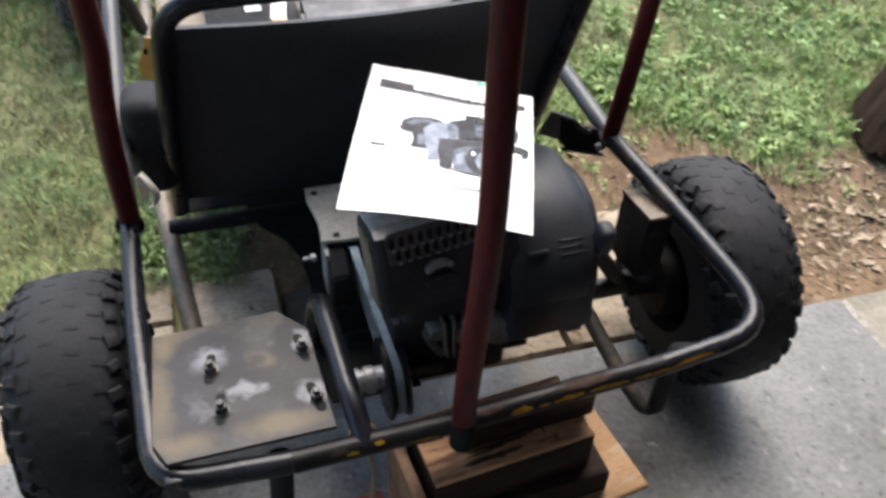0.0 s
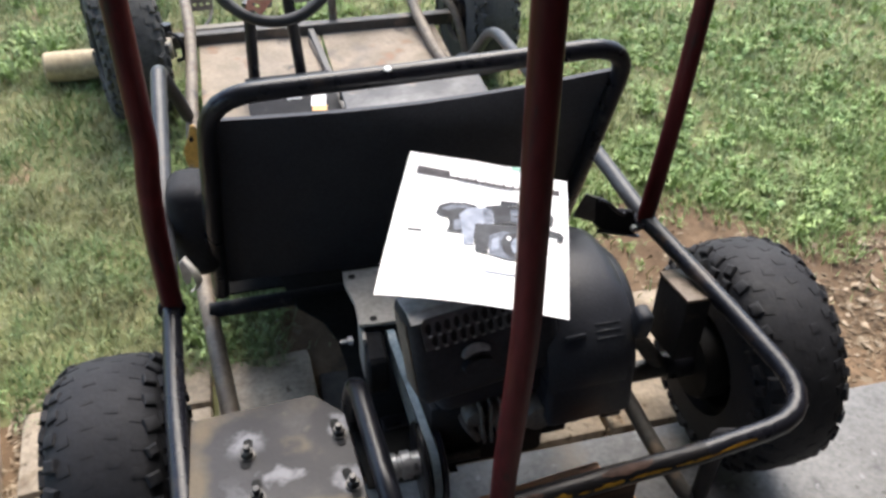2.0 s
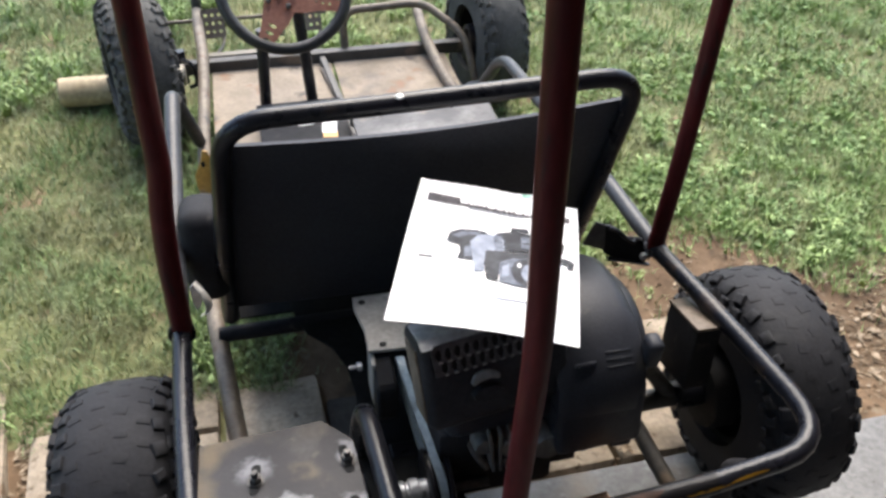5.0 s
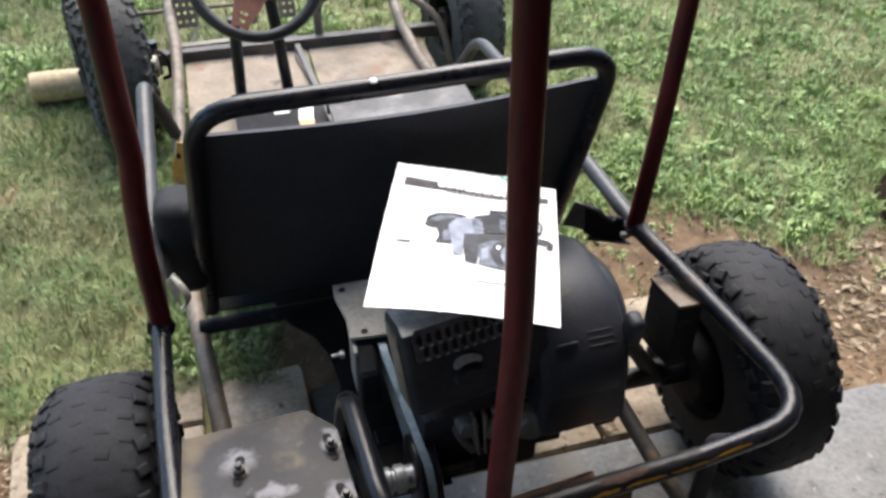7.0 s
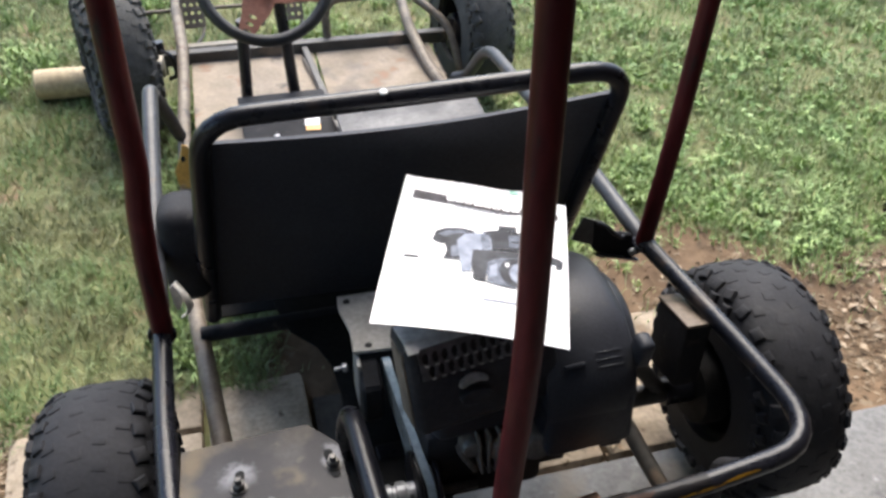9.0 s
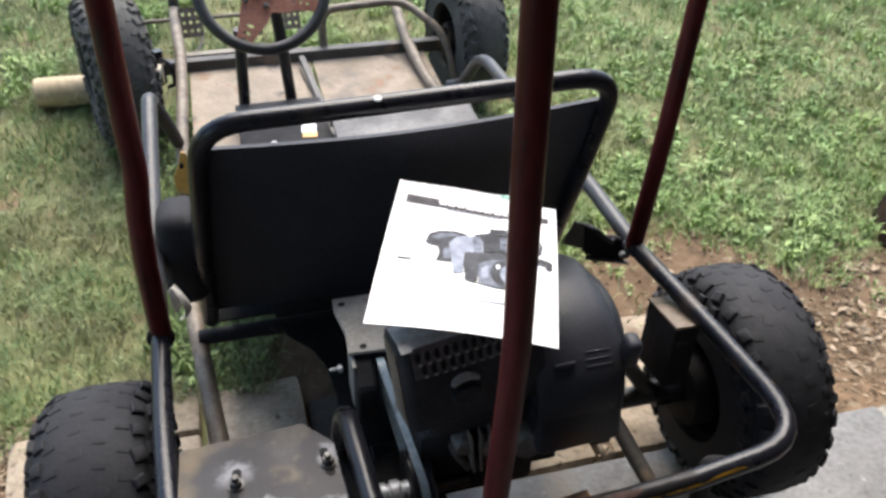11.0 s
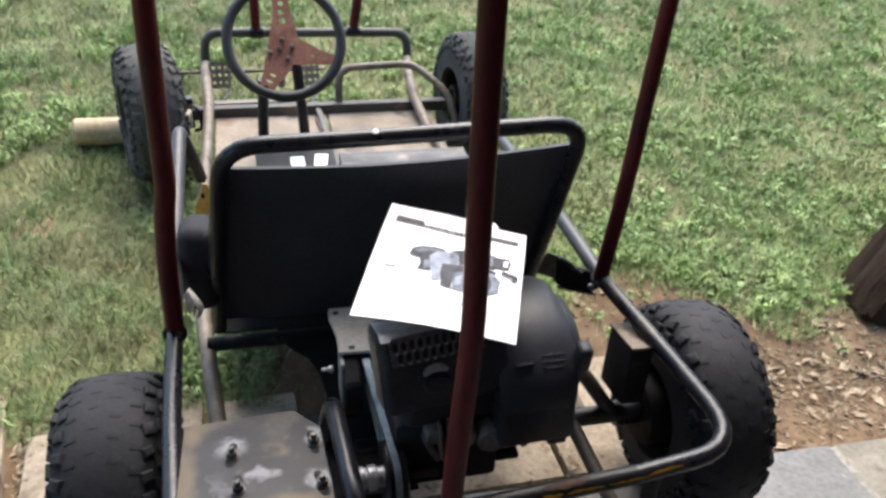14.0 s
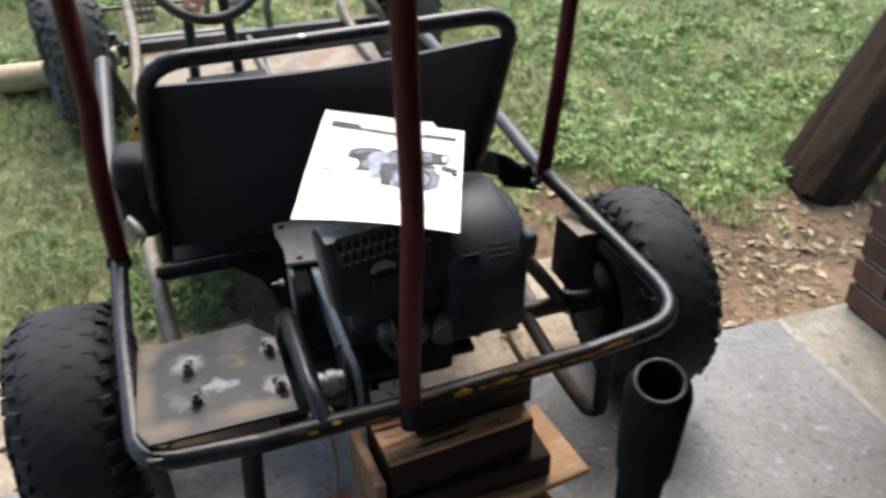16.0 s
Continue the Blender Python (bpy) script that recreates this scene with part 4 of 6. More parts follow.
def tyre_mesh(R, W, rim_r, lugs, seed, rubber):
    """A rounded worn tyre about the x axis, and apart from it the lugs of its tread."""
    rng = random.Random(seed)
    E = 3.2

    def rad_at(x):
        return rim_r + (R - 0.005 - rim_r) * max(1 - abs(2 * x / W) ** E, 0.0) ** 0.26

    xs = [-0.5, -0.497, -0.485, -0.465, -0.44, -0.4, -0.34, -0.26, -0.16, -0.06]
    prof = [(rim_r, -W * 0.36)] + [(rad_at(x * W), x * W) for x in xs + [-x for x in xs[::-1]]] + [(rim_r, W * 0.36)]
    body = mesh_of("tyre", lathe(prof, "x", 64, True), rubber, True)
    bm = bmesh.new()

    def lug(ang, x, sx, sy, h, yaw, tip=0.8, worn=False):
        d = 0.004
        slope = math.atan2(rad_at(x + d) - rad_at(x - d), 2 * d)
        m = Matrix.Rotation(ang, 4, "X") @ Matrix.Translation((x, 0, rad_at(x))) @ Matrix.Rotation(-slope, 4, "Y") @ Matrix.Rotation(yaw, 4, "Z")
        v = []
        for dz, k in ((-0.002, 1.03), (h * 0.6, 1.0), (h, tip)) if worn else ((-0.006, 1.08), (h * 0.7, 1.0), (h, tip)):
            for cx, cy in ((-1, -1), (1, -1), (1, 1), (-1, 1)):
                v.append(bm.verts.new(m @ Vector((cx * sx / 2 * k, cy * sy / 2 * k, dz))))
        for o in (0, 4):
            for q in ((0, 1, 5, 4), (1, 2, 6, 5), (2, 3, 7, 6), (3, 0, 4, 7)):
                bm.faces.new([v[i + o] for i in q])
        bm.faces.new(v[8:])

    for k in range(lugs):
        a = 2 * math.pi * k / lugs
        half = math.pi / lugs
        j = lambda s: rng.uniform(-s, s)
        for side in (-1, 1):
            lug(a + half * 0.5 + j(0.025), side * W * (0.462 + j(0.01)), 0.017 + j(0.003), 0.018 + j(0.004), 0.0075 + j(0.0015), j(0.35), 0.72)
            lug(a + half * 1.5 + j(0.02), side * W * 0.478, 0.013 + j(0.002), 0.015 + j(0.003), 0.007 + j(0.0015), j(0.35), 0.72)
            lug(a + half * 1.45 + j(0.02), side * W * (0.375 + j(0.012)), 0.021 + j(0.004), 0.018 + j(0.003), 0.0062 + j(0.0016), side * 0.2 + j(0.3), 0.75)
    for k in range(lugs * 2):
        a = math.pi * k / lugs
        for i, x in enumerate((-0.29, -0.1, 0.09, 0.28)):
            if (i + k) % 2 == 0:
                lug(a + rng.uniform(-0.01, 0.01), W * (x + rng.uniform(-0.012, 0.012)), 0.019, 0.015, rng.uniform(0.0006, 0.0014) if i == 0 or i == 3 else rng.uniform(0.0003, 0.0009), (0.2 if i < 2 else -0.2) + rng.uniform(-0.1, 0.1), 0.82, True)
    bmesh.ops.recalc_face_normals(bm, faces=bm.faces[:])
    return body, mesh_of("tread", bm, rubber, True)


def rim_mesh(name, rim_r, W):
    prof = [(rim_r * 0.25, -W * 0.05), (rim_r * 0.6, -W * 0.05), (rim_r * 0.72, -W * 0.16), (rim_r * 0.86, -W * 0.22), (rim_r * 0.9, -W * 0.36), (rim_r * 1.06, -W * 0.40), (rim_r * 1.08, -W * 0.375), (rim_r * 0.98, -W * 0.34), (rim_r * 0.95, 0.0), (rim_r * 0.98, W * 0.34), (rim_r * 1.08, W * 0.375), (rim_r * 1.06, W * 0.40), (rim_r * 0.9, W * 0.36), (rim_r * 0.86, W * 0.0), (rim_r * 0.6, W * 0.01), (rim_r * 0.25, W * 0.01)]
    return mesh_of(name, lathe(prof, "x", 40, True), M_RIM, True)


def kart_wheels():
    R, W = 0.206, 0.184
    rear_tyre, rear_rim = tyre_mesh(R, W, 0.098, 30, 3, M_RUBBER), rim_mesh("rim", 0.098, W)
    front_tyre, front_rim = tyre_mesh(0.206, 0.16, 0.095, 30, 4, M_DUSTY), rim_mesh("rim", 0.095, 0.16)
    hub_me = mesh_of("wheel", lathe([(0.03, -0.055), (0.036, -0.05), (0.036, 0.03), (0.03, 0.035)], "x", 20), M_TUBE, True)
    nut_me = mesh_of("lug_nut", lathe([(0.009, -0.008), (0.009, 0.008)], "x", 6), M_NUT)
    for x, y, z, t, r, rear, steer, spin in ((-0.472, -0.14, 0.259, rear_tyre, rear_rim, True, 0, 11), (0.556, -0.14, 0.28, rear_tyre, rear_rim, True, 0, 40), (-0.515, 1.22, 0.42, front_tyre, front_rim, False, 13.0, 75), (0.463, 1.23, 0.433, front_tyre, front_rim, False, 6.0, 20)):
        flip = 180 if x > 0 else 0
        m = at(x, y, z, 0, 0, steer) @ at(0, 0, 0, 0, 0, flip) @ at(0, 0, 0, spin) @ Matrix.Scale(0.92 if rear and x < 0 else 1.0, 4) @ Matrix.Diagonal((0.82 if not rear and x > 0 else 0.87 if x > 0 else 1, 1, 1, 1))
        w = part("wheel", hub_me, M_TUBE, kart, "knobbly black tyre on dirty rim", m=m)
        part("tyre", t[0], M_RUBBER, w, "worn rubber tyre", m=m)
        part("tread", t[1], M_RUBBER, w, "worn knobbly tread", m=m)["kind"] = "stuff"
        part("rim", r, M_RIM, w, "dirty steel rim", m=m)
        for k in range(4):
            a = k * math.pi / 2
            part("lug_nut", nut_me, M_NUT, w, m=m @ Matrix.Translation((0.01, 0.05 * math.cos(a), 0.05 * math.sin(a))))
    part("axle", tube([(-0.53, -0.14, 0.259), (0.6, -0.14, 0.281)], 0.0135, 0, 14), M_TUBE, kart)
    part("axle_sleeve", tube([(0.20, -0.14, 0.279), (0.405, -0.14, 0.28)], 0.0175, 0, 16), M_BEAM, kart)
    part("axle_sleeve", tube([(0.405, -0.14, 0.28), (0.505, -0.14, 0.281)], 0.024, 0, 18), M_TUBE, kart)
    part("brake_drum", shifted(lathe([(0.02, -0.02), (0.062, -0.02), (0.066, -0.012), (0.066, 0.02), (0.02, 0.022)], "x", 32), at(0.475, -0.14, 0.281)), M_RIM, kart)
    part("axle_sleeve", tube([(-0.40, -0.14, 0.266), (-0.30, -0.14, 0.268)], 0.0175, 0, 16), M_TUBE, kart)


kart_wheels()


def brake_box():
    """The flat black housing inboard of the right wheel with a scuffed top edge."""
    m = at(0.418, -0.145, 0.457, -3, 4, 3)
    body = part("brake_housing", box((0.045, 0.085, 0.115), m @ at(0, 0.005, -0.061), 0.004), M_BLACK, kart, "flat black housing with scuffed brown top edge")
    part("top_edge", box((0.047, 0.087, 0.006), m @ at(0, 0.005, -0.001), 0.0015), M_STRIP, body, "scuffed brown top edge")


brake_box()


def mount_plate():
    out = [(-0.352, -0.224), (-0.187, -0.214), (-0.150, -0.258), (-0.141, -0.428), (-0.34, -0.432), (-0.356, -0.40)]
    plate = part("mounting_plate", prism(out, 0.006, at(0, 0, 0.438), 0.001), M_PLATE, kart, "scorched bare steel mounting plate with slotted bolts", smooth=False)
    rng = random.Random(5)
    for x, y, rot in ((-0.282, -0.300, -8), (-0.274, -0.368, -4), (-0.163, -0.292, 8), (-0.158, -0.378, 12)):
        slot = [(0.0062 * math.cos(radians(a)), 0.0062 * math.sin(radians(a)) + (0.019 if a < 180 else -0.017)) for a in range(0, 360, 24)]
        part("slot", prism(slot, 0.0006, at(x, y, 0.4394, 0, 0, rot)), M_HOLE, plate, smooth=False)
        m = at(x + 0.001, y - 0.003, 0.4394, 0, 0, rot)
        part("washer", shifted(lathe([(0.003, 0), (0.0105, 0), (0.0105, 0.0018), (0.003, 0.0018)], "z", 20), m), M_NUT, plate)
        part("nut", shifted(lathe([(0.0085, 0.0018), (0.0085, 0.009), (0.0072, 0.0105)], "z", 6), m @ at(0, 0, 0, 0, 0, rng.uniform(0, 60))), M_NUT, plate, smooth=False)
        part("stud", shifted(lathe([(0.0048, 0.010), (0.0048, 0.017), (0.0038, 0.018)], "z", 12), m), M_NUT, plate)


mount_plate()


def seat():
    """A tilted board framed by a bent tube; the top tube stands above the board."""
    lean = lambda z: 0.004 + (0.80 - z) * 0.36
    P = lambda x, z: (x, lean(z), z)
    part("seat_frame", tube([P(-0.312, 0.345), P(-0.302, 0.5), P(-0.270, 0.795), P(-0.02, 0.80), P(0.338, 0.812), P(0.33, 0.66), P(0.315, 0.40)], 0.0145, 0.07, 18), M_TUBE, kart, "bent black tube round the seat back")
    b = bmesh.new()
    rows, colsn = 10, 24
    grid = []
    for j in range(rows + 1):
        row = []
        for i in range(colsn + 1):
            u, v = i / colsn, j / rows
            xl, xr = -0.306 + 0.038 * v, 0.319 + 0.008 * v
            z = 0.365 + v * ((0.747 + 0.014 * u - 0.010 * math.sin(u * math.pi)) - 0.365)
            x = xl + (xr - xl) * u
            row.append(b.verts.new((x, lean(z) + 0.008 - 0.012 * math.sin(u * math.pi), z)))
        grid.append(row)
    for j in range(rows):
        for i in range(colsn):
            b.faces.new((grid[j][i], grid[j][i + 1], grid[j + 1][i + 1], grid[j + 1][i]))
    g = bmesh.ops.extrude_face_region(b, geom=b.faces[:])
    for v in g["geom"]:
        if isinstance(v, bmesh.types.BMVert):
            v.co.y += 0.010
    bmesh.ops.recalc_face_normals(b, faces=b.faces[:])
    part("seat_back", b, M_SEAT, kart, "flat matt black seat back board")
    part("paint_chip", shifted(lathe([(0.0005, 0), (0.006, 0.001), (0.0045, 0.003), (0.001, 0.0036)], "z", 10), at(-0.025, -0.004, 0.8125, 25)), M_WHITE, kart, "white chip on the seat tube")
    # seat bottom out of sight, added to block light from ahead
    part("seat_bottom", box((0.58, 0.40, 0.014), at(0.008, 0.37, 0.40, 3, 0, 0), 0.004), M_BLACK, kart, "unseen black seat bottom board, added to shade the ground")
    base = part("seat_base", box((0.34, 0.26, 0.012), at(0.165, 0.65, 0.425, 5.7, 0, 0), 0.003), M_BASE, kart, "worn dark seat base board")
    part("edge_lip", box((0.34, 0.012, 0.05), at(0.165, 0.785, 0.42, 5.7, 0, 0), 0.003), M_BASE, base)
    tray = part("battery_tray", box((0.21, 0.22, 0.02), at(-0.115, 0.80, 0.402, 5.7, 0, 1), 0.003), M_BLACK, kart, "black tray with two white labels")
    part("label", box((0.036, 0.055, 0.0012), at(-0.112, 0.812, 0.4147, 5.7, 0, 2), 0), M_WHITE, tray, "blank white label", smooth=False)
    part("label", box((0.034, 0.105, 0.0012), at(-0.053, 0.795, 0.413, 5.7, 0, -8), 0), M_WHITE, tray, "white label with orange end", smooth=False)
    part("label", box((0.034, 0.022, 0.0012), at(-0.059, 0.732, 0.4067, 5.7, 0, -8), 0), M_ORANGE, tray, "orange mark", smooth=False)
    part("bolt", shifted(lathe([(0.007, 0), (0.007, 0.006), (0.004, 0.008)], "z", 8), at(-0.145, 0.706, 0.404)), M_CHROME, tray)
    # black bin beside the seat, torn pale plastic under it, yellow bracket ahead of it
    part("side_bin", box((0.07, 0.11, 0.165), at(-0.333, 0.165, 0.502, -8, 0, 0), 0.026, 4), M_BLACK, kart, "rounded black plastic bin beside the seat")
    face = lambda y: at(0, y, 0, 90, 0, 0)
    part("torn_plastic", tube([(-0.348, 0.035, 0.522), (-0.335, 0.027, 0.505), (-0.329, 0.025, 0.482), (-0.336, 0.028, 0.468), (-0.345, 0.03, 0.462)], [0.004 + 0.005 * math.sin(math.pi * k / 22) for k in range(23)], 0.012, 8, flat=0.35), M_PALE, kart, "torn pale plastic strip")
    torn = [(-0.358, 0.50), (-0.346, 0.512), (-0.338, 0.497), (-0.334, 0.478), (-0.337, 0.468), (-0.342, 0.476), (-0.346, 0.462), (-0.353, 0.455), (-0.357, 0.47)]
    part("torn_plastic", prism(torn, 0.002, face(0.055), 0.0005), M_PALE, kart, "torn pale plastic scrap", smooth=False)
    brk = [(-0.360, 0.345), (-0.330, 0.343), (-0.327, 0.40), (-0.329, 0.436), (-0.335, 0.462), (-0.346, 0.464), (-0.354, 0.436), (-0.369, 0.404), (-0.368, 0.38)]
    bk = part("bracket", prism(brk, 0.005, face(0.60), 0.001), M_YELLOW, kart, "faded yellow steel bracket", smooth=False)
    part("hole", prism([(-0.348 + 0.005 * math.cos(k * 0.63), 0.432 + 0.007 * math.sin(k * 0.63)) for k in range(10)], 0.0008, face(0.5992)), M_HOLE, bk, smooth=False)
    strap = [(0.322, 0.484), (0.334, 0.474), (0.366, 0.462), (0.399, 0.453), (0.413, 0.457), (0.416, 0.466), (0.404, 0.486), (0.390, 0.503), (0.372, 0.508), (0.355, 0.511), (0.343, 0.529), (0.330, 0.537), (0.318, 0.541)]
    clip = part("belt_bracket", prism(strap, 0.009, face(0.015), 0.0025), M_BLACK, kart, "bent black seat belt bracket", smooth=False)
    part("folded_lip", tube([(0.322, 0.008, 0.540), (0.341, 0.004, 0.532), (0.351, 0.002, 0.519), (0.366, 0.002, 0.508), (0.372, 0.004, 0.509)], 0.0036, 0.008, 8), M_TUBE, clip)
    part("lower_lip", box((0.085, 0.010, 0.004), at(0.368, 0.012, 0.4625, 0, 17, 0), 0.0015), M_TUBE, clip, smooth=False)
    part("webbing", box((0.042, 0.004, 0.046), at(0.311, 0.018, 0.520, 0, 24, 0), 0.0015), M_BASE, clip, "dull grey belt webbing", smooth=False)
    part("bolt", shifted(lathe([(0.002, -0.005), (0.006, -0.004), (0.0065, 0.004)], "y", 8), at(0.392, 0.004, 0.474)), M_CHROME, clip)


seat()


def front_end():
    y = 1.225
    part("front_axle_beam", box((0.80, 0.035, 0.035), at(-0.01, y, 0.412), 0.004), M_BEAM, kart, "dark square front axle beam", smooth=False)
    part("pale_board", box((0.30, 0.03, 0.012), at(-0.20, y + 0.04, 0.425, 0, 0, 1), 0.002), M_EDGE, kart, smooth=False)
    for s in (-1, 1):
        part("kingpin", tube([(s * 0.408, y, 0.37), (s * 0.408, y, 0.462)], 0.015, 0, 12), M_TUBE, kart)
        part("spindle", tube([(s * 0.40, y, 0.418), (s * 0.52, y, 0.42)], 0.012, 0, 12), M_TUBE, kart)
    part("grease_cap", shifted(lathe([(0.004, -0.012), (0.028, -0.010), (0.03, 0.0), (0.028, 0.010), (0.004, 0.012)], "x", 16), at(-0.408, y - 0.04, 0.408)), M_HUB, kart, "pale grease cap")
    part("hub_drum", shifted(lathe([(0.01, -0.02), (0.05, -0.02), (0.052, 0.02), (0.01, 0.02)], "x", 24), at(0.425, y, 0.42)), M_TUBE, kart)
    # floor pan in two sheets with a seam bar
    zc = frame_z(1.0) - 0.012
    part("floor_pan", box((0.33, 0.52, 0.005), at(-0.165, 0.96, zc, 5.7, 0, 0), 0.001), M_PAN, kart, "dusty tan steel floor pan", smooth=False)
    part("floor_pan", box((0.325, 0.52, 0.005), at(0.17, 0.96, zc, 5.7, 0, 0), 0.001), M_PAN, kart, smooth=False)
    # unseen pan, added below the seat to keep light off the grass
    part("belly_pan", box((0.645, 0.48, 0.005), at(0.012, 0.47, frame_z(0.47) - 0.02, 5.7, 0, 0), 0.001), M_SHADEBLACK, kart, "unseen black pan under the seat, added to darken the grass", smooth=False)
    part("seam_bar", box((0.018, 0.62, 0.02), at(-0.005, 0.95, zc + 0.012, 5.7, 0, 4), 0.003), M_BEAM, kart, smooth=False)
    part("tie_rod", tube([(-0.03, 1.16, 0.40), (-0.01, 1.0, 0.39), (0.02, 0.86, 0.378)], 0.007, 0.02, 8), M_RAIL, kart)
    # front hoop
    part("front_hoop", tube([(-0.365, 1.60, 0.44), (-0.36, 1.60, 0.556), (0.325, 1.60, 0.543), (0.328, 1.60, 0.44)], 0.0155, 0.09, 14), M_BEAM, kart, "black front hoop tube")
    part("leg_guard", tube([(0.046, 1.24, 0.425), (0.046, 1.25, 0.53), (0.285, 1.28, 0.53), (0.385, 1.18, 0.46), (0.405, 1.12, 0.34)], 0.0115, 0.05, 14), M_RAIL, kart, "grey bent tube guarding the pedals")
    part("pedal_rod", tube([(-0.45, 1.45, 0.468), (0.02, 1.45, 0.468)], 0.006, 0, 8), M_RAIL, kart)
    for x in (-0.315, -0.03):
        dots = [oval(-0.019 + 0.019 * i, -0.024 + 0.024 * j, 0.0058, 0.0058, 8) for i in range(3) for j in range(3)]
        pad = [(-0.032, -0.034), (-0.026, -0.042), (0.026, -0.042), (0.032, -0.034), (0.033, 0.036), (0.027, 0.042), (-0.027, 0.042), (-0.033, 0.036)]
        pd = part("pedal", pierced(pad, dots, 0.004, at(x, 1.44, 0.46, 65, 0, 4)), M_STRIP, kart, "rusty perforated foot pedal", smooth=False)
        part("pedal_arm", tube([(x + 0.028, 1.44, 0.425), (x + 0.022, 1.40, 0.405), (x - 0.004, 1.31, 0.405), (x - 0.008, 1.20, 0.388), (x + 0.022, 1.17, 0.384)], 0.0048, 0.03, 8), M_BEAM, pd, "dark bent pedal arm")
    part("hub_yoke", tube([(-0.40, y - 0.035, 0.448), (-0.382, y - 0.06, 0.452), (-0.370, y - 0.06, 0.43), (-0.370, y - 0.06, 0.385), (-0.39, y - 0.04, 0.372)], 0.0055, 0.012, 8), M_TUBE, kart, "black bent rod round the wheel hub")


front_end()


def steering():
    c, a = Vector((-0.131, 0.745, 0.758)), radians(30)
    R = 0.134
    m = Matrix.Translation(c) @ Matrix.Rotation(math.pi / 2 - a, 4, "X")
    rim = part("steering_wheel", shifted(sweep(bmesh.new(), [(R * math.cos(t), R * math.sin(t), 0) for t in (2 * math.pi * k / 48 for k in range(48))], 0.0125, 12, True), m), M_GRIP, kart, "black-rimmed steering wheel with copper spider")
    ms = m @ at(0, -0.022, 0)
    # spider: a boss plate and three pierced arms made of rails and rungs
    turns = [radians(d) for d in (92, 241, 345)]
    out, holes = [], []
    for i, (base, tip, wide) in enumerate(zip(turns, (0.0155, 0.0165, 0.0105), (0.030, 0.030, 0.027))):
        d = Vector((math.cos(base), math.sin(base)))
        n = Vector((-d.y, d.x))
        lift = -0.022 * d.y
        reach = -lift + math.sqrt(lift * lift - 0.022 ** 2 + (R - 0.006) ** 2)
        for r, w in ((0.050, -wide), (0.075, -(tip + wide) * 0.48), (reach, -tip), (reach, tip), (0.075, (tip + wide) * 0.48), (0.050, wide)):
            out.append(tuple(d * r + n * w))
        gap = (base + turns[(i + 1) % 3] + (2 * math.pi if i == 2 else 0)) / 2
        out.append((0.040 * math.cos(gap), 0.040 * math.sin(gap)))
        for k in range((4, 3, 3)[i]):
            mid = d * ((0.068, 0.070, 0.066)[i] + (0.0205, 0.0165, 0.0145)[i] * k)
            holes.append(oval(mid.x, mid.y, (0.0084 - 0.0008 * k, 0.0046, 0.0048)[i], (0.0084 - 0.0008 * k, 0.0088, 0.0052)[i], 12 if i < 2 else 3, base))
    part("spider", pierced(out, holes, 0.005, ms @ at(0, 0, 0.006)), M_COPPER, rim, "copper-painted three-arm spider with drilled arms", smooth=False)
    for x, y in ((-0.006, -0.001), (-0.036, -0.030), (0.004, -0.045), (-0.014, -0.022), (0.016, -0.018)):
        part("bolt", shifted(lathe([(0.006, 0), (0.006, 0.006), (0.0035, 0.009)], "z", 8), m @ at(x, y, 0.006)), M_CAST, rim)
    axis = (m.to_3x3() @ Vector((0, 0, -1)))
    part("steering_column", tube([c, c + axis * 0.50], 0.010, 0, 12), M_BEAM, kart)
    for x, xt, zt in ((-0.198, -0.186, 0.61), (-0.078, -0.1, 0.69)):
        part("column_strut", tube([(x, 0.94, frame_z(0.94)), (x * 0.5 + xt * 0.5, 0.92, 0.2 + zt * 0.5), (xt, 0.91, zt)], 0.0145, 0.03, 10), M_TUBE, kart)


steering()

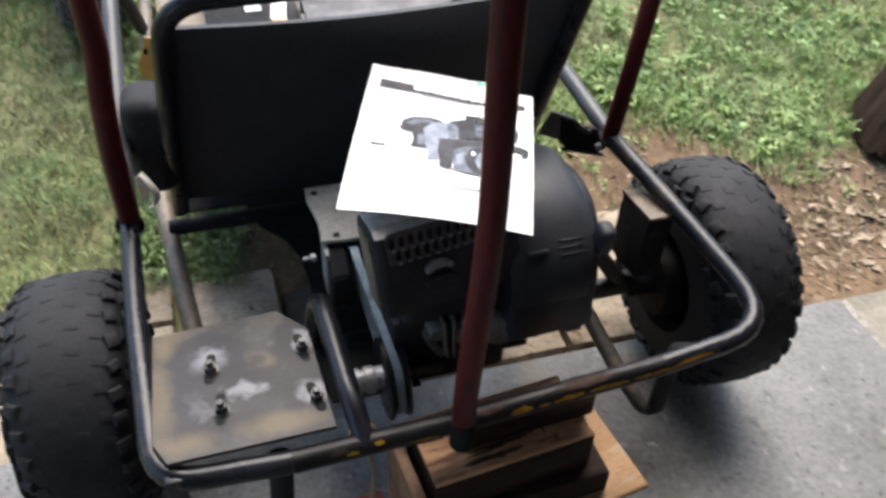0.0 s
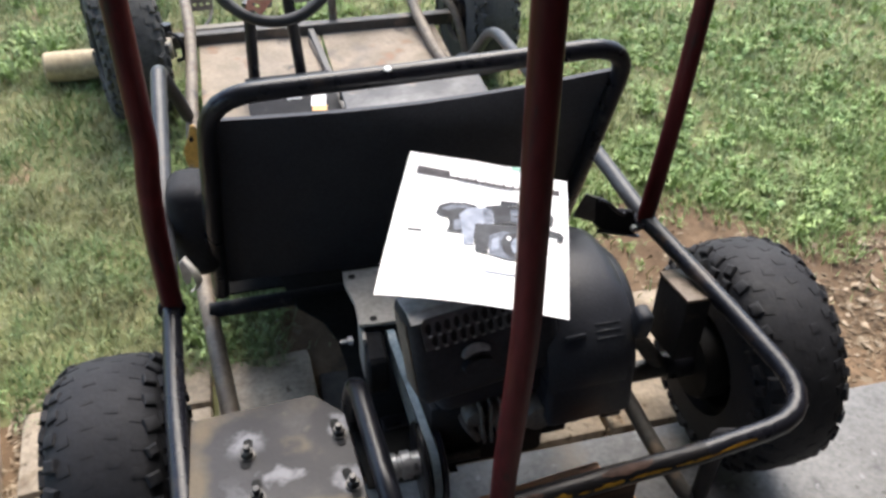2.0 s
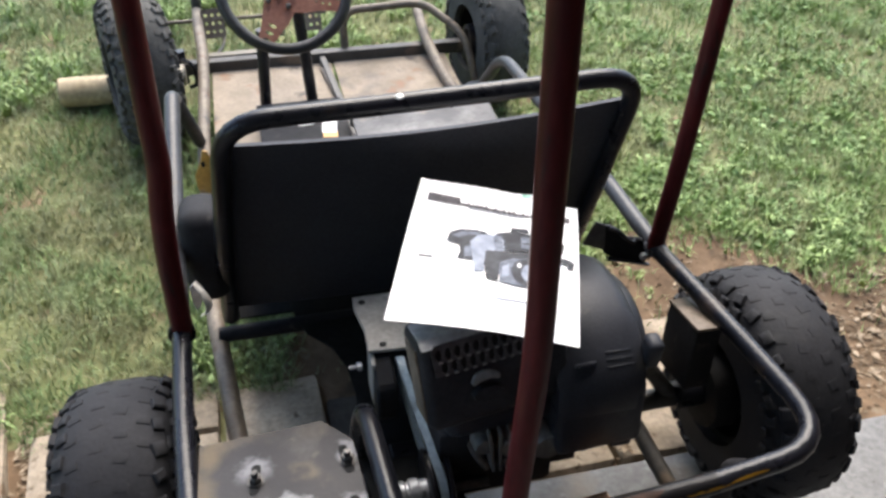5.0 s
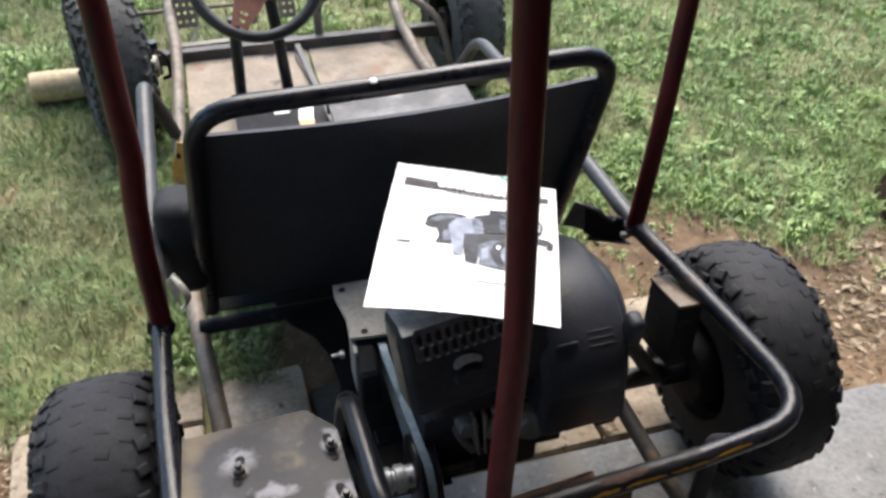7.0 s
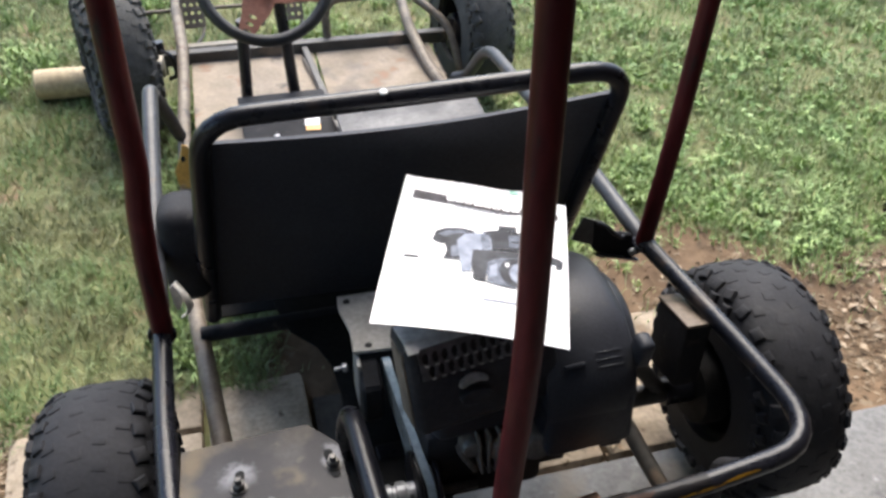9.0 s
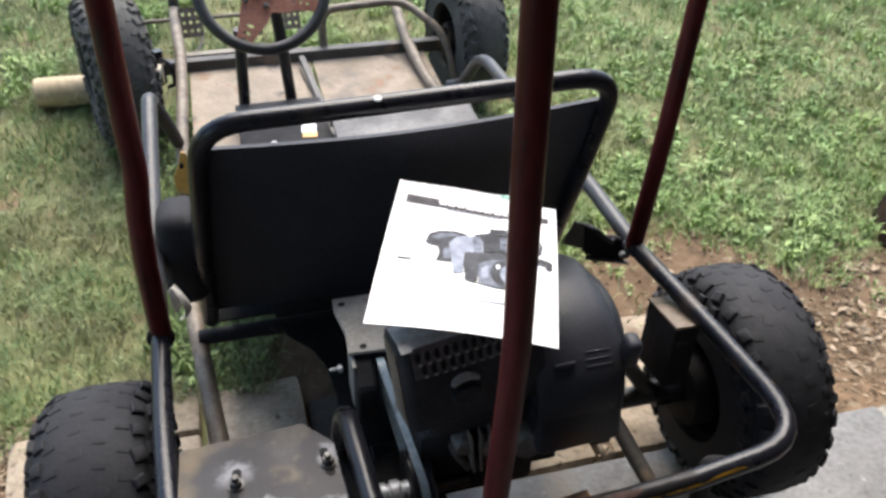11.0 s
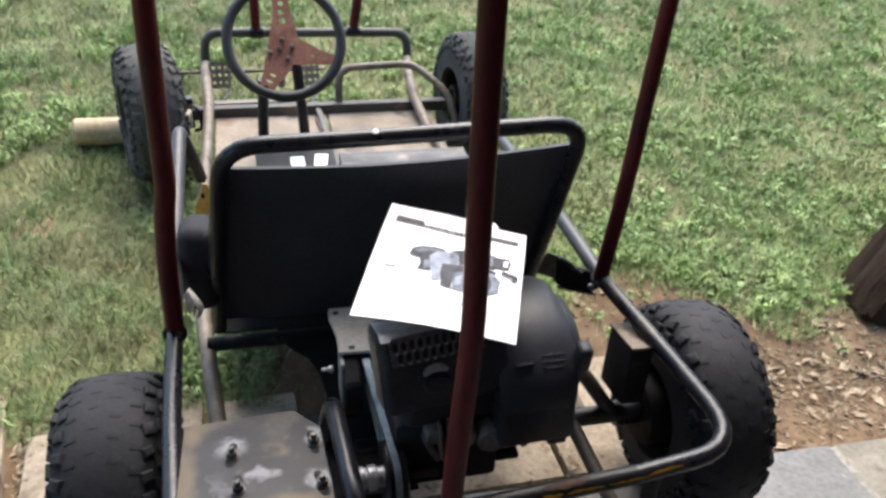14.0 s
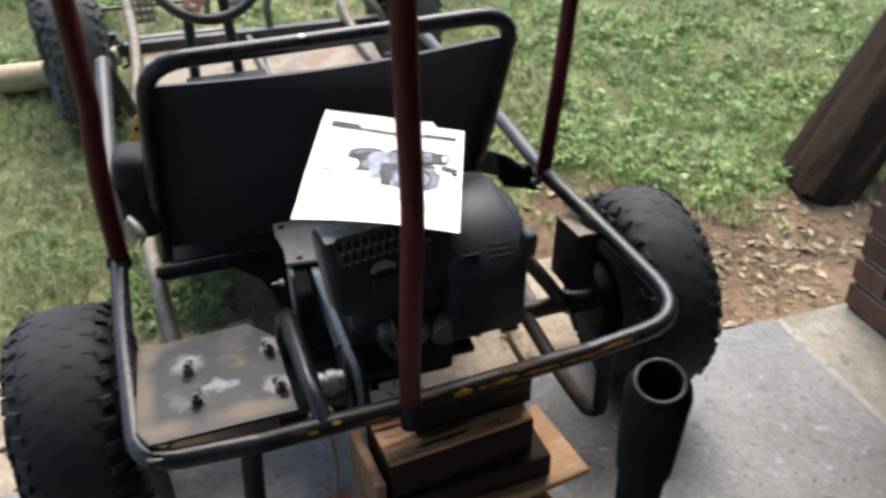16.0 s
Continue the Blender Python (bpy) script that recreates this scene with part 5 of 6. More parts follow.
# ---- engine ----
def engine():
    eng = part("engine", box((0.19, 0.19, 0.16), at(0.105, -0.16, 0.42), 0.012, 3), M_CAST, kart, "black single-cylinder engine with slotted muffler guard and recoil shroud")
    # fan housing round the crank axis on the right
    def dome(x0, x1, r, cy, cz, squash=1.0):
        prof = [(r * 0.3, x0), (r * 0.97, x0), (r, x0 + 0.008), (r, x1 - 0.022), (r * 0.95, x1 - 0.007), (r * 0.84, x1), (r * 0.3, x1)]
        return shifted(lathe(prof, "x", 56), at(0, cy, cz) @ Matrix.Diagonal((1, squash, 1, 1)))
    shroud = part("fan_shroud", dome(0.112, 0.242, 0.109, -0.195, 0.496, 1.31), M_PLASTIC, eng, "satin black plastic fan shroud")
    part("shroud_skirt", box((0.122, 0.265, 0.09), at(0.1745, -0.2045, 0.462, 0, -3, 0), 0.010, 3), M_PLASTIC, eng)
    for x, w in ((0.13, 0.018), (0.16, 0.012), (0.215, 0.03)):
        part("skirt_foot", box((w, 0.02, 0.02), at(x, -0.315, 0.414 - (x - 0.17) * 0.05), 0.003), M_PLASTIC, eng, smooth=False)
    part("shroud_seam", box((0.03, 0.005, 0.008), at(0.150, -0.316, 0.559, 50, 0, 4), 0.002), M_PLASTIC, eng)
    part("shroud_ring", dome(0.238, 0.262, 0.086, -0.195, 0.497, 1.15), M_PLASTIC, eng)
    for k in range(3):
        a = radians(51 + 4.5 * k)
        lean = math.degrees(math.atan2(math.sin(a) / 0.143, math.cos(a) / 0.109))
        part("shroud_rib", box((0.036, 0.003, 0.0016), at(0.198, -0.195 - 0.143 * math.sin(a), 0.496 + 0.109 * math.cos(a), lean), 0.0006, 1), M_PLASTIC, shroud)
    part("shroud_clip", box((0.022, 0.03, 0.045), at(0.244, -0.31, 0.56, 10), 0.008, 3), M_PLASTIC, eng)
    # muffler guard with two rows of slots
    m = at(0.030, -0.280, 0.566, -14, -4, 6)
    guard = part("muffler_guard", box((0.196, 0.075, 0.13), m, 0.013, 3), M_GUARD, eng, "sooty black muffler guard with two rows of slots")
    part("guard_side", box((0.003, 0.046, 0.104), m @ at(-0.0986, -0.004, 0.0), 0.0012), M_STRIP, guard, "rubbed brown side of the guard")
    # perforated face: two staggered rows of oval holes cut through a thin plate
    holes = [oval(-0.066 + 0.0122 * k + 0.0058 * row, 0.0475 - 0.018 * row, 0.0043, 0.0082) for row in range(2) for k in range(11)]
    face = [(-0.073, 0.019), (0.066, 0.019), (0.066, 0.062), (-0.070, 0.062), (-0.075, 0.055)]
    part("perforated_face", pierced(face, holes, 0.0022, m @ at(-0.008, -0.0405, -0.003, 90)), M_WEB, guard, "dull grey perforated face", smooth=False)
    for row in range(2):
        for k in range(11):
            part("slot_lip", box((0.0052, 0.0016, 0.0022), m @ at(-0.0735 + 0.0122 * k + 0.0058 * row, -0.0430, 0.0360 - 0.018 * row, 20), 0.0005, 1), M_HOOD, guard, smooth=False)
    part("dark_backing", box((0.14, 0.0006, 0.042), m @ at(-0.014, -0.0379, 0.037), 0), M_HOLE, guard, smooth=False)
    hood = [(0.0195 * math.cos(radians(a)), 0.0145 * math.sin(radians(a)) + 0.003) for a in range(12, 169, 12)] + [(0.017 * math.cos(radians(a)), 0.0055 * math.sin(radians(a))) for a in range(160, 19, -14)]
    part("hood", prism(hood, 0.010, m @ at(-0.020, -0.0505, -0.006, 62, 0, 3), 0.0012), M_HOOD, guard, "worn bright exhaust hood", smooth=False)
    part("outlet", shifted(lathe([(0.008, 0.0), (0.016, 0.0), (0.017, 0.004), (0.017, 0.012), (0.008, 0.013)], "y", 24), m @ at(-0.020, -0.048, -0.022) @ Matrix.Diagonal((1.2, 1, 0.6, 1))), M_GUARD, guard)
    top = [(-0.094, -0.031), (0.03, -0.031), (0.01, -0.010), (-0.03, 0.01), (-0.094, 0.02)]
    part("guard_top", prism(top, 0.002, m @ at(0, 0, 0.0668), 0.0006), M_RUBBED, guard, "bare rubbed metal top edge", smooth=False)
    part("guard_top", box((0.12, 0.017, 0.002), m @ at(-0.034, -0.0335, 0.0612, 45), 0.0006), M_RUBBED, guard, smooth=False)
    part("rear_cover", box((0.17, 0.07, 0.12), at(0.05, -0.27, 0.51, -4, 0, 4), 0.02, 3), M_PLASTIC, eng)
    part("tank_top", box((0.17, 0.14, 0.12), at(0.06, -0.12, 0.56, 0, 0, 0), 0.03, 4), M_PLASTIC, eng)
    # carburettor and crankcase lumps below
    part("crankcase", box((0.13, 0.16, 0.12), at(0.065, -0.20, 0.40), 0.02, 3), M_CAST, eng)
    for x, y, z, r, l in ((0.02, -0.30, 0.438, 0.016, 0.016), (0.062, -0.30, 0.43, 0.024, 0.02), (0.11, -0.30, 0.42, 0.026, 0.02)):
        part("casting_boss", shifted(lathe([(r * 0.4, -l), (r * 0.8, -l), (r, -l * 0.6), (r, 0.02)], "y", 20), at(x, y, z)), M_CAST, eng)
    for k in range(4):
        part("cooling_fin", box((0.004, 0.06, 0.075), at(0.028 + 0.012 * k, -0.292, 0.43, 0, -6 + 4 * k, 0), 0.001, 1), M_CAST, eng, smooth=False)
    part("oil_drain", tube([(0.0, -0.285, 0.44), (0.012, -0.30, 0.41), (0.03, -0.295, 0.375)], 0.006, 0.02, 8), M_CAST, eng)
    part("sump", box((0.17, 0.19, 0.13), at(0.045, -0.20, 0.385), 0.012), M_BLACK, eng, "oily black sump")
    part("engine_foot", box((0.17, 0.2, 0.014), at(0.09, -0.17, 0.333), 0.003), M_BLACK, eng, smooth=False)
    part("mount_rail", box((0.30, 0.03, 0.025), at(0.06, -0.19, 0.313), 0.003), M_TUBE, eng, smooth=False)
    # added black sheet: stands in for deep shade under the engine
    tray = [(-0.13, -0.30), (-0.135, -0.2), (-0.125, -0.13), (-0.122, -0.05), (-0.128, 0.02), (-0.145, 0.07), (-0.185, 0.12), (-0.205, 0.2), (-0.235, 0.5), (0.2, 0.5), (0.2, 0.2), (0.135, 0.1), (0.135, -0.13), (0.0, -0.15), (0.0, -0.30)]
    part("engine_tray", prism(tray, 0.004, at(0, 0, 0.322), 0.001), M_SHADEBLACK, eng, "black sheet standing in for the deep shade under the engine", smooth=False)
    # drive side: bracket, black belt box, belt and pulleys
    brk = [(-0.112, -0.015), (-0.02, -0.015), (-0.02, -0.15), (-0.052, -0.15), (-0.108, -0.146), (-0.106, -0.10), (-0.114, -0.045)]
    b = part("drive_bracket", prism(brk, 0.006, at(0, 0, 0.49), 0.001), M_GREY, eng, "grey steel drive bracket with bolt holes", smooth=False)
    for x, y in ((-0.100, -0.032), (-0.085, -0.137)):
        part("hole", shifted(lathe([(0.0005, 0), (0.0055, 0), (0.0055, 0.0008), (0.0005, 0.0008)], "z", 10), at(x, y, 0.4903)), M_HOLE, b)
    part("bracket_side", box((0.006, 0.045, 0.09), at(-0.103, -0.135, 0.435, 8), 0.002), M_GREY, eng, smooth=False)
    side = [(-0.10, 0.476), (-0.152, 0.476), (-0.186, 0.452), (-0.192, 0.40), (-0.165, 0.365), (-0.10, 0.36)]
    part("belt_cover", prism(side, 0.030, Matrix(((0, 0, 1, -0.074), (1, 0, 0, 0), (0, 1, 0, 0), (0, 0, 0, 1))), 0.004), M_BLACK, eng, "black belt cover", smooth=False)
    part("bright_bolt", shifted(lathe([(0.004, -0.022), (0.004, -0.006), (0.009, -0.006), (0.009, 0.002), (0.005, 0.004)], "x", 8), at(-0.117, -0.106, 0.427) @ Matrix.Scale(0.75, 4)), M_CHROME, eng)
    # lower sheave: two black flanges with the belt between them, and a bright hub outboard
    low = Vector((-0.041, -0.300, 0.352))
    for dx, r in ((-0.013, 0.060), (0.012, 0.058)):
        part("sheave_flange", shifted(lathe([(0.012, -0.004), (r - 0.004, -0.004), (r, -0.0015), (r, 0.002), (r - 0.006, 0.004), (0.012, 0.004)], "x", 44), Matrix.Translation(low + Vector((dx, 0, 0)))), M_TUBE, eng, "black sheave flange")
    part("sheave_core", shifted(lathe([(0.012, -0.010), (0.047, -0.010), (0.047, 0.010), (0.012, 0.010)], "x", 32), Matrix.Translation(low)), M_BLACK, eng)
    part("idler_hub", shifted(lathe([(0.006, -0.036), (0.015, -0.035), (0.019, -0.030), (0.0195, -0.016), (0.016, -0.014), (0.016, -0.010), (0.0205, -0.008), (0.0205, 0.004), (0.017, 0.006), (0.017, 0.020)], "x", 28), at(-0.075, -0.306, 0.364) @ Matrix.Scale(0.95, 4)), M_CHROME, eng, "bright steel idler hub")
    part("jackshaft", tube([(-0.115, -0.303, 0.357), (0.03, -0.303, 0.357)], 0.008, 0, 12), M_NUT, eng)
    # belt: a flat loop from the hidden upper pulley round the sheave, skewed a little between them
    upy, upz, r1, lr = -0.165, 0.455, 0.022, 0.050
    gap = Vector((low.y - upy, low.z - upz))
    ang, off = math.atan2(gap.y, gap.x), math.acos((r1 - lr) / gap.length)
    loop = []
    for k in range(15):
        t = ang + off + (2 * math.pi - 2 * off) * k / 14
        loop.append(Vector((-0.064, upy + r1 * math.cos(t), upz + r1 * math.sin(t))))
    for k in range(25):
        t = ang - off + 2 * off * k / 24
        loop.append(Vector((low.x, low.y + lr * math.cos(t), low.z + lr * math.sin(t))))
    bm = bmesh.new()
    n = len(loop)
    rings = []
    for i, p in enumerate(loop):
        along = (loop[(i + 1) % n] - loop[i - 1]).normalized()
        nrm = along.cross(Vector((1, 0, 0))).normalized()
        rings.append([bm.verts.new(p + Vector((sx, 0, 0)) + nrm * sn) for sx, sn in ((-0.0042, -0.004), (0.0042, -0.004), (0.0056, 0.003), (-0.0056, 0.003))])
    for i in range(n):
        for k in range(4):
            bm.faces.new((rings[i][k], rings[i][(k + 1) % 4], rings[(i + 1) % n][(k + 1) % 4], rings[(i + 1) % n][k]))
    bmesh.ops.recalc_face_normals(bm, faces=bm.faces[:])
    part("drive_belt", bm, M_BELT, eng, "grey-blue shiny drive belt", smooth=False)


engine()


# ---- the booklet lying on the engine ----
def booklet():
    TL, TR, BL, BR = (Vector(p) for p in ((0.0, -0.022, 0.693), (0.213, -0.099, 0.655), (-0.103, -0.282, 0.654), (0.116, -0.362, 0.634)))

    def spot(u, v, lift=0.0):
        """u across from the left, v down from the top."""
        p = (TL * (1 - u) + TR * u) * (1 - v) + (BL * (1 - u) + BR * u) * v
        sag = 0.008 * math.sin(math.pi * v) * (0.4 + 0.6 * u) - 0.002 * math.sin(math.pi * u) * (1 - v) ** 2 - 0.002 * math.exp(-((u - 0.6) / 0.14) ** 2) * (1 - v) ** 4
        curl = 0.006 * math.sin(math.pi * u) * v
        return p + Vector((0, 0, sag + curl + lift))

    def sheet(name, u0, u1, v0, v1, lift, mat, parent, thick=0.0, nu=24, nv=24, label="", cut=None):
        bm = bmesh.new()
        g = [[bm.verts.new(spot(u0 + (u1 - u0) * i / nu, v0 + (v1 - v0) * j / nv, lift)) for i in range(nu + 1)] for j in range(nv + 1)]
        for j in range(nv):
            for i in range(nu):
                u = u0 + (u1 - u0) * (i + 0.5) / nu
                v = v0 + (v1 - v0) * (j + 0.5) / nv
                if cut is None or cut(u, v):
                    bm.faces.new((g[j][i], g[j + 1][i], g[j + 1][i + 1], g[j][i + 1]))
        for v in [v for v in bm.verts if not v.link_faces]:
            bm.verts.remove(v)
        if thick:
            r = bmesh.ops.extrude_face_region(bm, geom=bm.faces[:])
            for v in r["geom"]:
                if isinstance(v, bmesh.types.BMVert):
                    v.co.z -= thick
            bmesh.ops.recalc_face_normals(bm, faces=bm.faces[:])
        return part(name, bm, mat, parent, label)

    manual = tagged(thing("manual", (0.05, -0.2, 0.64), "white printed engine booklet lying open-side down on the engine", "booklet"))
    part_cover = sheet("cover", 0, 1, 0, 1, 0.0, M_PAPER, manual, 0.0008, label="white cover with a grey engine picture")
    sheet("page", 0.04, 0.82, -0.10, 0.25, -0.0012, M_PAPER, manual, 0.0004, 48, 48, cut=lambda u, v: v > max(-0.085 * u / 0.76, -0.085 + 2.0 * max(u - 0.76, 0)))
    ink = lambda u0, u1, v0, v1, mat, lift=0.0007, cut=None, n=10: sheet("print", u0, u1, v0, v1, lift, mat, part_cover, 0, n, n, "", cut)
    def blob(poly, mat, lift):
        """A printed patch with the outline poly, in (u, v), following the sheet."""
        us, vs = [p[0] for p in poly], [p[1] for p in poly]

        def inside(u, v):
            odd = False
            for (a, b), (c, d) in zip(poly, poly[1:] + poly[:1]):
                if (b > v) != (d > v) and u < a + (v - b) * (c - a) / (d - b):
                    odd = not odd
            return odd

        n = max(6, min(46, int(max(max(us) - min(us), max(vs) - min(vs)) / 0.0055)))
        sheet("print", min(us), max(us), min(vs), max(vs), lift, mat, part_cover, 0, n, n, "", inside)

    # heading: a grey bar whose middle is broken up by unreadable white strokes
    ink(0.07, 0.275, 0.108, 0.176, M_INKBAR)
    ink(0.70, 0.95, 0.112, 0.164, M_INKBAR)
    ink(0.275, 0.70, 0.109, 0.174, M_INKBAR)
    u = 0.27
    for k, w in enumerate((0.05, 0.052, 0.048, 0.055, 0.046, 0.058, 0.05, 0.05)):
        cut = 0.012 * (k % 3)
        blob([(u, 0.106), (u + w - cut, 0.106), (u + w, 0.115), (u + w, 0.147 - cut * 0.4), (u + 0.62 * w, 0.152), (u + 0.5 * w, 0.142), (u + 0.36 * w, 0.152), (u + 0.004, 0.152)], M_PAPER, 0.0010)
        ink(u + 0.3 * w, u + 0.66 * w, 0.118 + cut * 0.6, 0.128 + cut * 0.6, M_INKBAR, 0.0012, None, 2)
        u += w + 0.005
    for k in range(10):
        ink(0.33 + 0.034 * k, 0.355 + 0.034 * k, 0.180, 0.190, M_INKMID, 0.0008, None, 2)
    for k in range(9):
        ink(0.40 + 0.045 * k, 0.435 + 0.045 * k, 0.225, 0.236, M_INKPALE, 0.0008, None, 2)
    ink(0.645, 0.70, -0.062, -0.03, M_GREENINK, 0.0004)
    # the grey machine picture: seat-shaped tank, body, boxes and round starter
    blob([(0.235, 0.46), (0.245, 0.40), (0.30, 0.365), (0.40, 0.352), (0.46, 0.362), (0.50, 0.40), (0.44, 0.44), (0.40, 0.50), (0.405, 0.585), (0.31, 0.585), (0.325, 0.53), (0.31, 0.485), (0.26, 0.48)], M_INK, 0.0008)
    blob([(0.262, 0.42), (0.31, 0.387), (0.40, 0.372), (0.445, 0.384), (0.36, 0.402), (0.30, 0.432)], M_INKMID, 0.0011)
    blob([(0.345, 0.50), (0.385, 0.47), (0.39, 0.56), (0.352, 0.565)], M_INKMID, 0.0011)
    blob([(0.37, 0.45), (0.41, 0.395), (0.50, 0.37), (0.56, 0.368), (0.575, 0.48), (0.54, 0.52), (0.48, 0.56), (0.47, 0.65), (0.42, 0.658), (0.408, 0.60), (0.395, 0.55)], M_INKSOFT, 0.0012)
    blob([(0.50, 0.38), (0.55, 0.375), (0.565, 0.47), (0.52, 0.50)], M_INKMID, 0.0014)
    blob([(0.505, 0.36), (0.60, 0.325), (0.80, 0.325), (0.81, 0.46), (0.64, 0.47), (0.575, 0.485), (0.56, 0.40)], M_INK, 0.0013)
    blob([(0.597, 0.29), (0.70, 0.28), (0.705, 0.32), (0.60, 0.33)], M_INK, 0.0014)
    blob([(0.66, 0.356), (0.79, 0.344), (0.795, 0.44), (0.668, 0.448)], M_INKMID, 0.0015)
    blob([(0.675, 0.40), (0.78, 0.39), (0.78, 0.405), (0.676, 0.415)], M_INK, 0.0017)
    blob([(0.79, 0.335), (0.895, 0.335), (0.915, 0.36), (0.91, 0.44), (0.79, 0.455)], M_INK, 0.0014)
    blob([(0.868, 0.36), (0.898, 0.362), (0.894, 0.42), (0.866, 0.418)], M_INKPALE, 0.0016)
    blob([(0.468, 0.505), (0.56, 0.49), (0.72, 0.47), (0.83, 0.48), (0.82, 0.52), (0.60, 0.545), (0.562, 0.60), (0.555, 0.70), (0.49, 0.695), (0.47, 0.60)], M_INK, 0.0016)
    blob([(0.555, 0.575), (0.62, 0.535), (0.80, 0.505), (0.865, 0.56), (0.855, 0.66), (0.78, 0.712), (0.65, 0.715), (0.56, 0.70)], M_INKMID, 0.0017)
    blob(oval(0.715, 0.615, 0.092, 0.092, 28), M_INK, 0.0019)
    blob(oval(0.735, 0.62, 0.056, 0.064, 26), M_INKSOFT, 0.0021)
    blob(oval(0.748, 0.622, 0.036, 0.04, 20), M_INKMID, 0.0023)
    blob(oval(0.664, 0.578, 0.012, 0.014, 12), M_INKPALE, 0.0023)
    blob([(0.57, 0.60), (0.61, 0.575), (0.612, 0.66), (0.574, 0.672)], M_INKSOFT, 0.0019)
    blob([(0.86, 0.462), (0.955, 0.478), (0.975, 0.50), (0.965, 0.545), (0.93, 0.545), (0.935, 0.518), (0.86, 0.505)], M_INK, 0.0018)
    ink(0.097, 0.178, 0.584, 0.599, M_INK, 0.0008)
    ink(0.20, 0.31, 0.587, 0.596, M_INKPALE, 0.0008)
    ink(0.55, 0.75, 0.80, 0.812, M_INKSOFT, 0.0008)
    ink(0.76, 0.93, 0.822, 0.83, M_INKPALE, 0.0008)
    ink(0.70, 0.92, 0.86, 0.867, M_INKPALE, 0.0008)


booklet()


# ---- blocks under the rear bar ----
def block(name, size, x, y, z, rz, mat, label):
    bm = box(size, at(0, 0, size[2] / 2), 0.004, 2)
    ob = part(name, bm, mat, None, smooth=False, m=at(x, y, z, 0, 0, rz))
    return tagged(ob, label, "wood block", "blocks under the kart")


def blocks():
    z = SLAB
    block("wood_block", (0.30, 0.17, 0.05), 0.095, -0.43, z, 3, M_WOODSHADE, "shade-dark lumber block lying on the slab")
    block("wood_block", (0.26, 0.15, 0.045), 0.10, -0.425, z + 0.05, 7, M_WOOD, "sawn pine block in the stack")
    block("wood_block", (0.235, 0.125, 0.05), 0.085, -0.432, z + 0.095, 4, M_WOODSHADE, "shade-dark lumber block under the plywood offcut")
    ply = block("plywood_offcut", (0.205, 0.165, 0.012), 0.181, -0.421, z + 0.145, 8.5, M_PLY, "thin plywood offcut sticking out of the block stack")
    ply["category"] = "plywood"
    block("wood_block", (0.25, 0.10, 0.045), 0.101, -0.435, z + 0.157, 2.5, M_WOODSHADE, "shade-dark lumber block in the stack")
    top = block("wood_block", (0.234, 0.112, 0.068), 0.0808, -0.416, z + 0.202, 5.9, M_WOODSHADE, "top lumber block, sides darkened for shade under a bright upper face")
    # pine-coloured skin for the lit top; the block's sides carry painted shade
    part("sawn_face", box((0.232, 0.110, 0.005), at(0, 0, 0.0695), 0.0015), M_WOOD, top, "orange upper face left bright over shade-dark sides, with a dark burn scar", smooth=False, m=top.matrix_basis)
    rng = random.Random(44)
    # burn scars, then two rows for a dark band at the rear left
    for x, y, length, width, turn in ((-0.028, -0.032, 0.086, 0.011, 1), (-0.012, -0.016, 0.098, 0.007, 1), (-0.035, -0.0215, 0.06, 0.004, 2), (0.052, -0.016, 0.017, 0.003, 82), (0.0635, -0.034, 0.015, 0.003, 75), (-0.096, 0.022, 0.05, 0.009, -4), (-0.09, 0.036, 0.06, 0.006, 0)):
        ring = []
        for k in range(28):
            u = 2 * math.pi * k / 28
            ring.append((length / 2 * math.cos(u), width / 2 * math.sin(u) * rng.uniform(0.6, 1.15)))
        part("burn_scar", prism(ring, 0.0008, at(x, y - 0.007, 0.0724, 0, 0, turn)), M_SCAR, top, "mark of the burn scars and dark band", smooth=False, m=top.matrix_basis)
    # packing piece, its dark colour standing for the shade under the bar
    block("wood_block", (0.19, 0.034, 0.05), 0.115, -0.418, z + 0.275, 4, M_WOODSHADE, "shade-dark packing piece between rear bar and blocks")
    block("wood_block", (0.016, 0.13, 0.25), -0.0535, -0.43, z, 6, M_DIRTYWOOD, "upright dirty red-smeared offcut beside the block stack")
    block("wood_block", (0.06, 0.12, 0.10), -0.098, -0.42, z, 8, M_REDWOOD, "red-stained lumber offcut on the slab")


blocks()
part("cable", tube([(-0.105, -0.43, 0.395), (-0.098, -0.435, 0.33), (-0.108, -0.43, 0.22), (-0.10, -0.40, 0.13), (-0.085, -0.36, SLAB + 0.004), (-0.03, -0.33, SLAB + 0.004)], 0.003, 0.04, 8), M_WIRE, kart, "thin tan cable hanging from the rear bar")


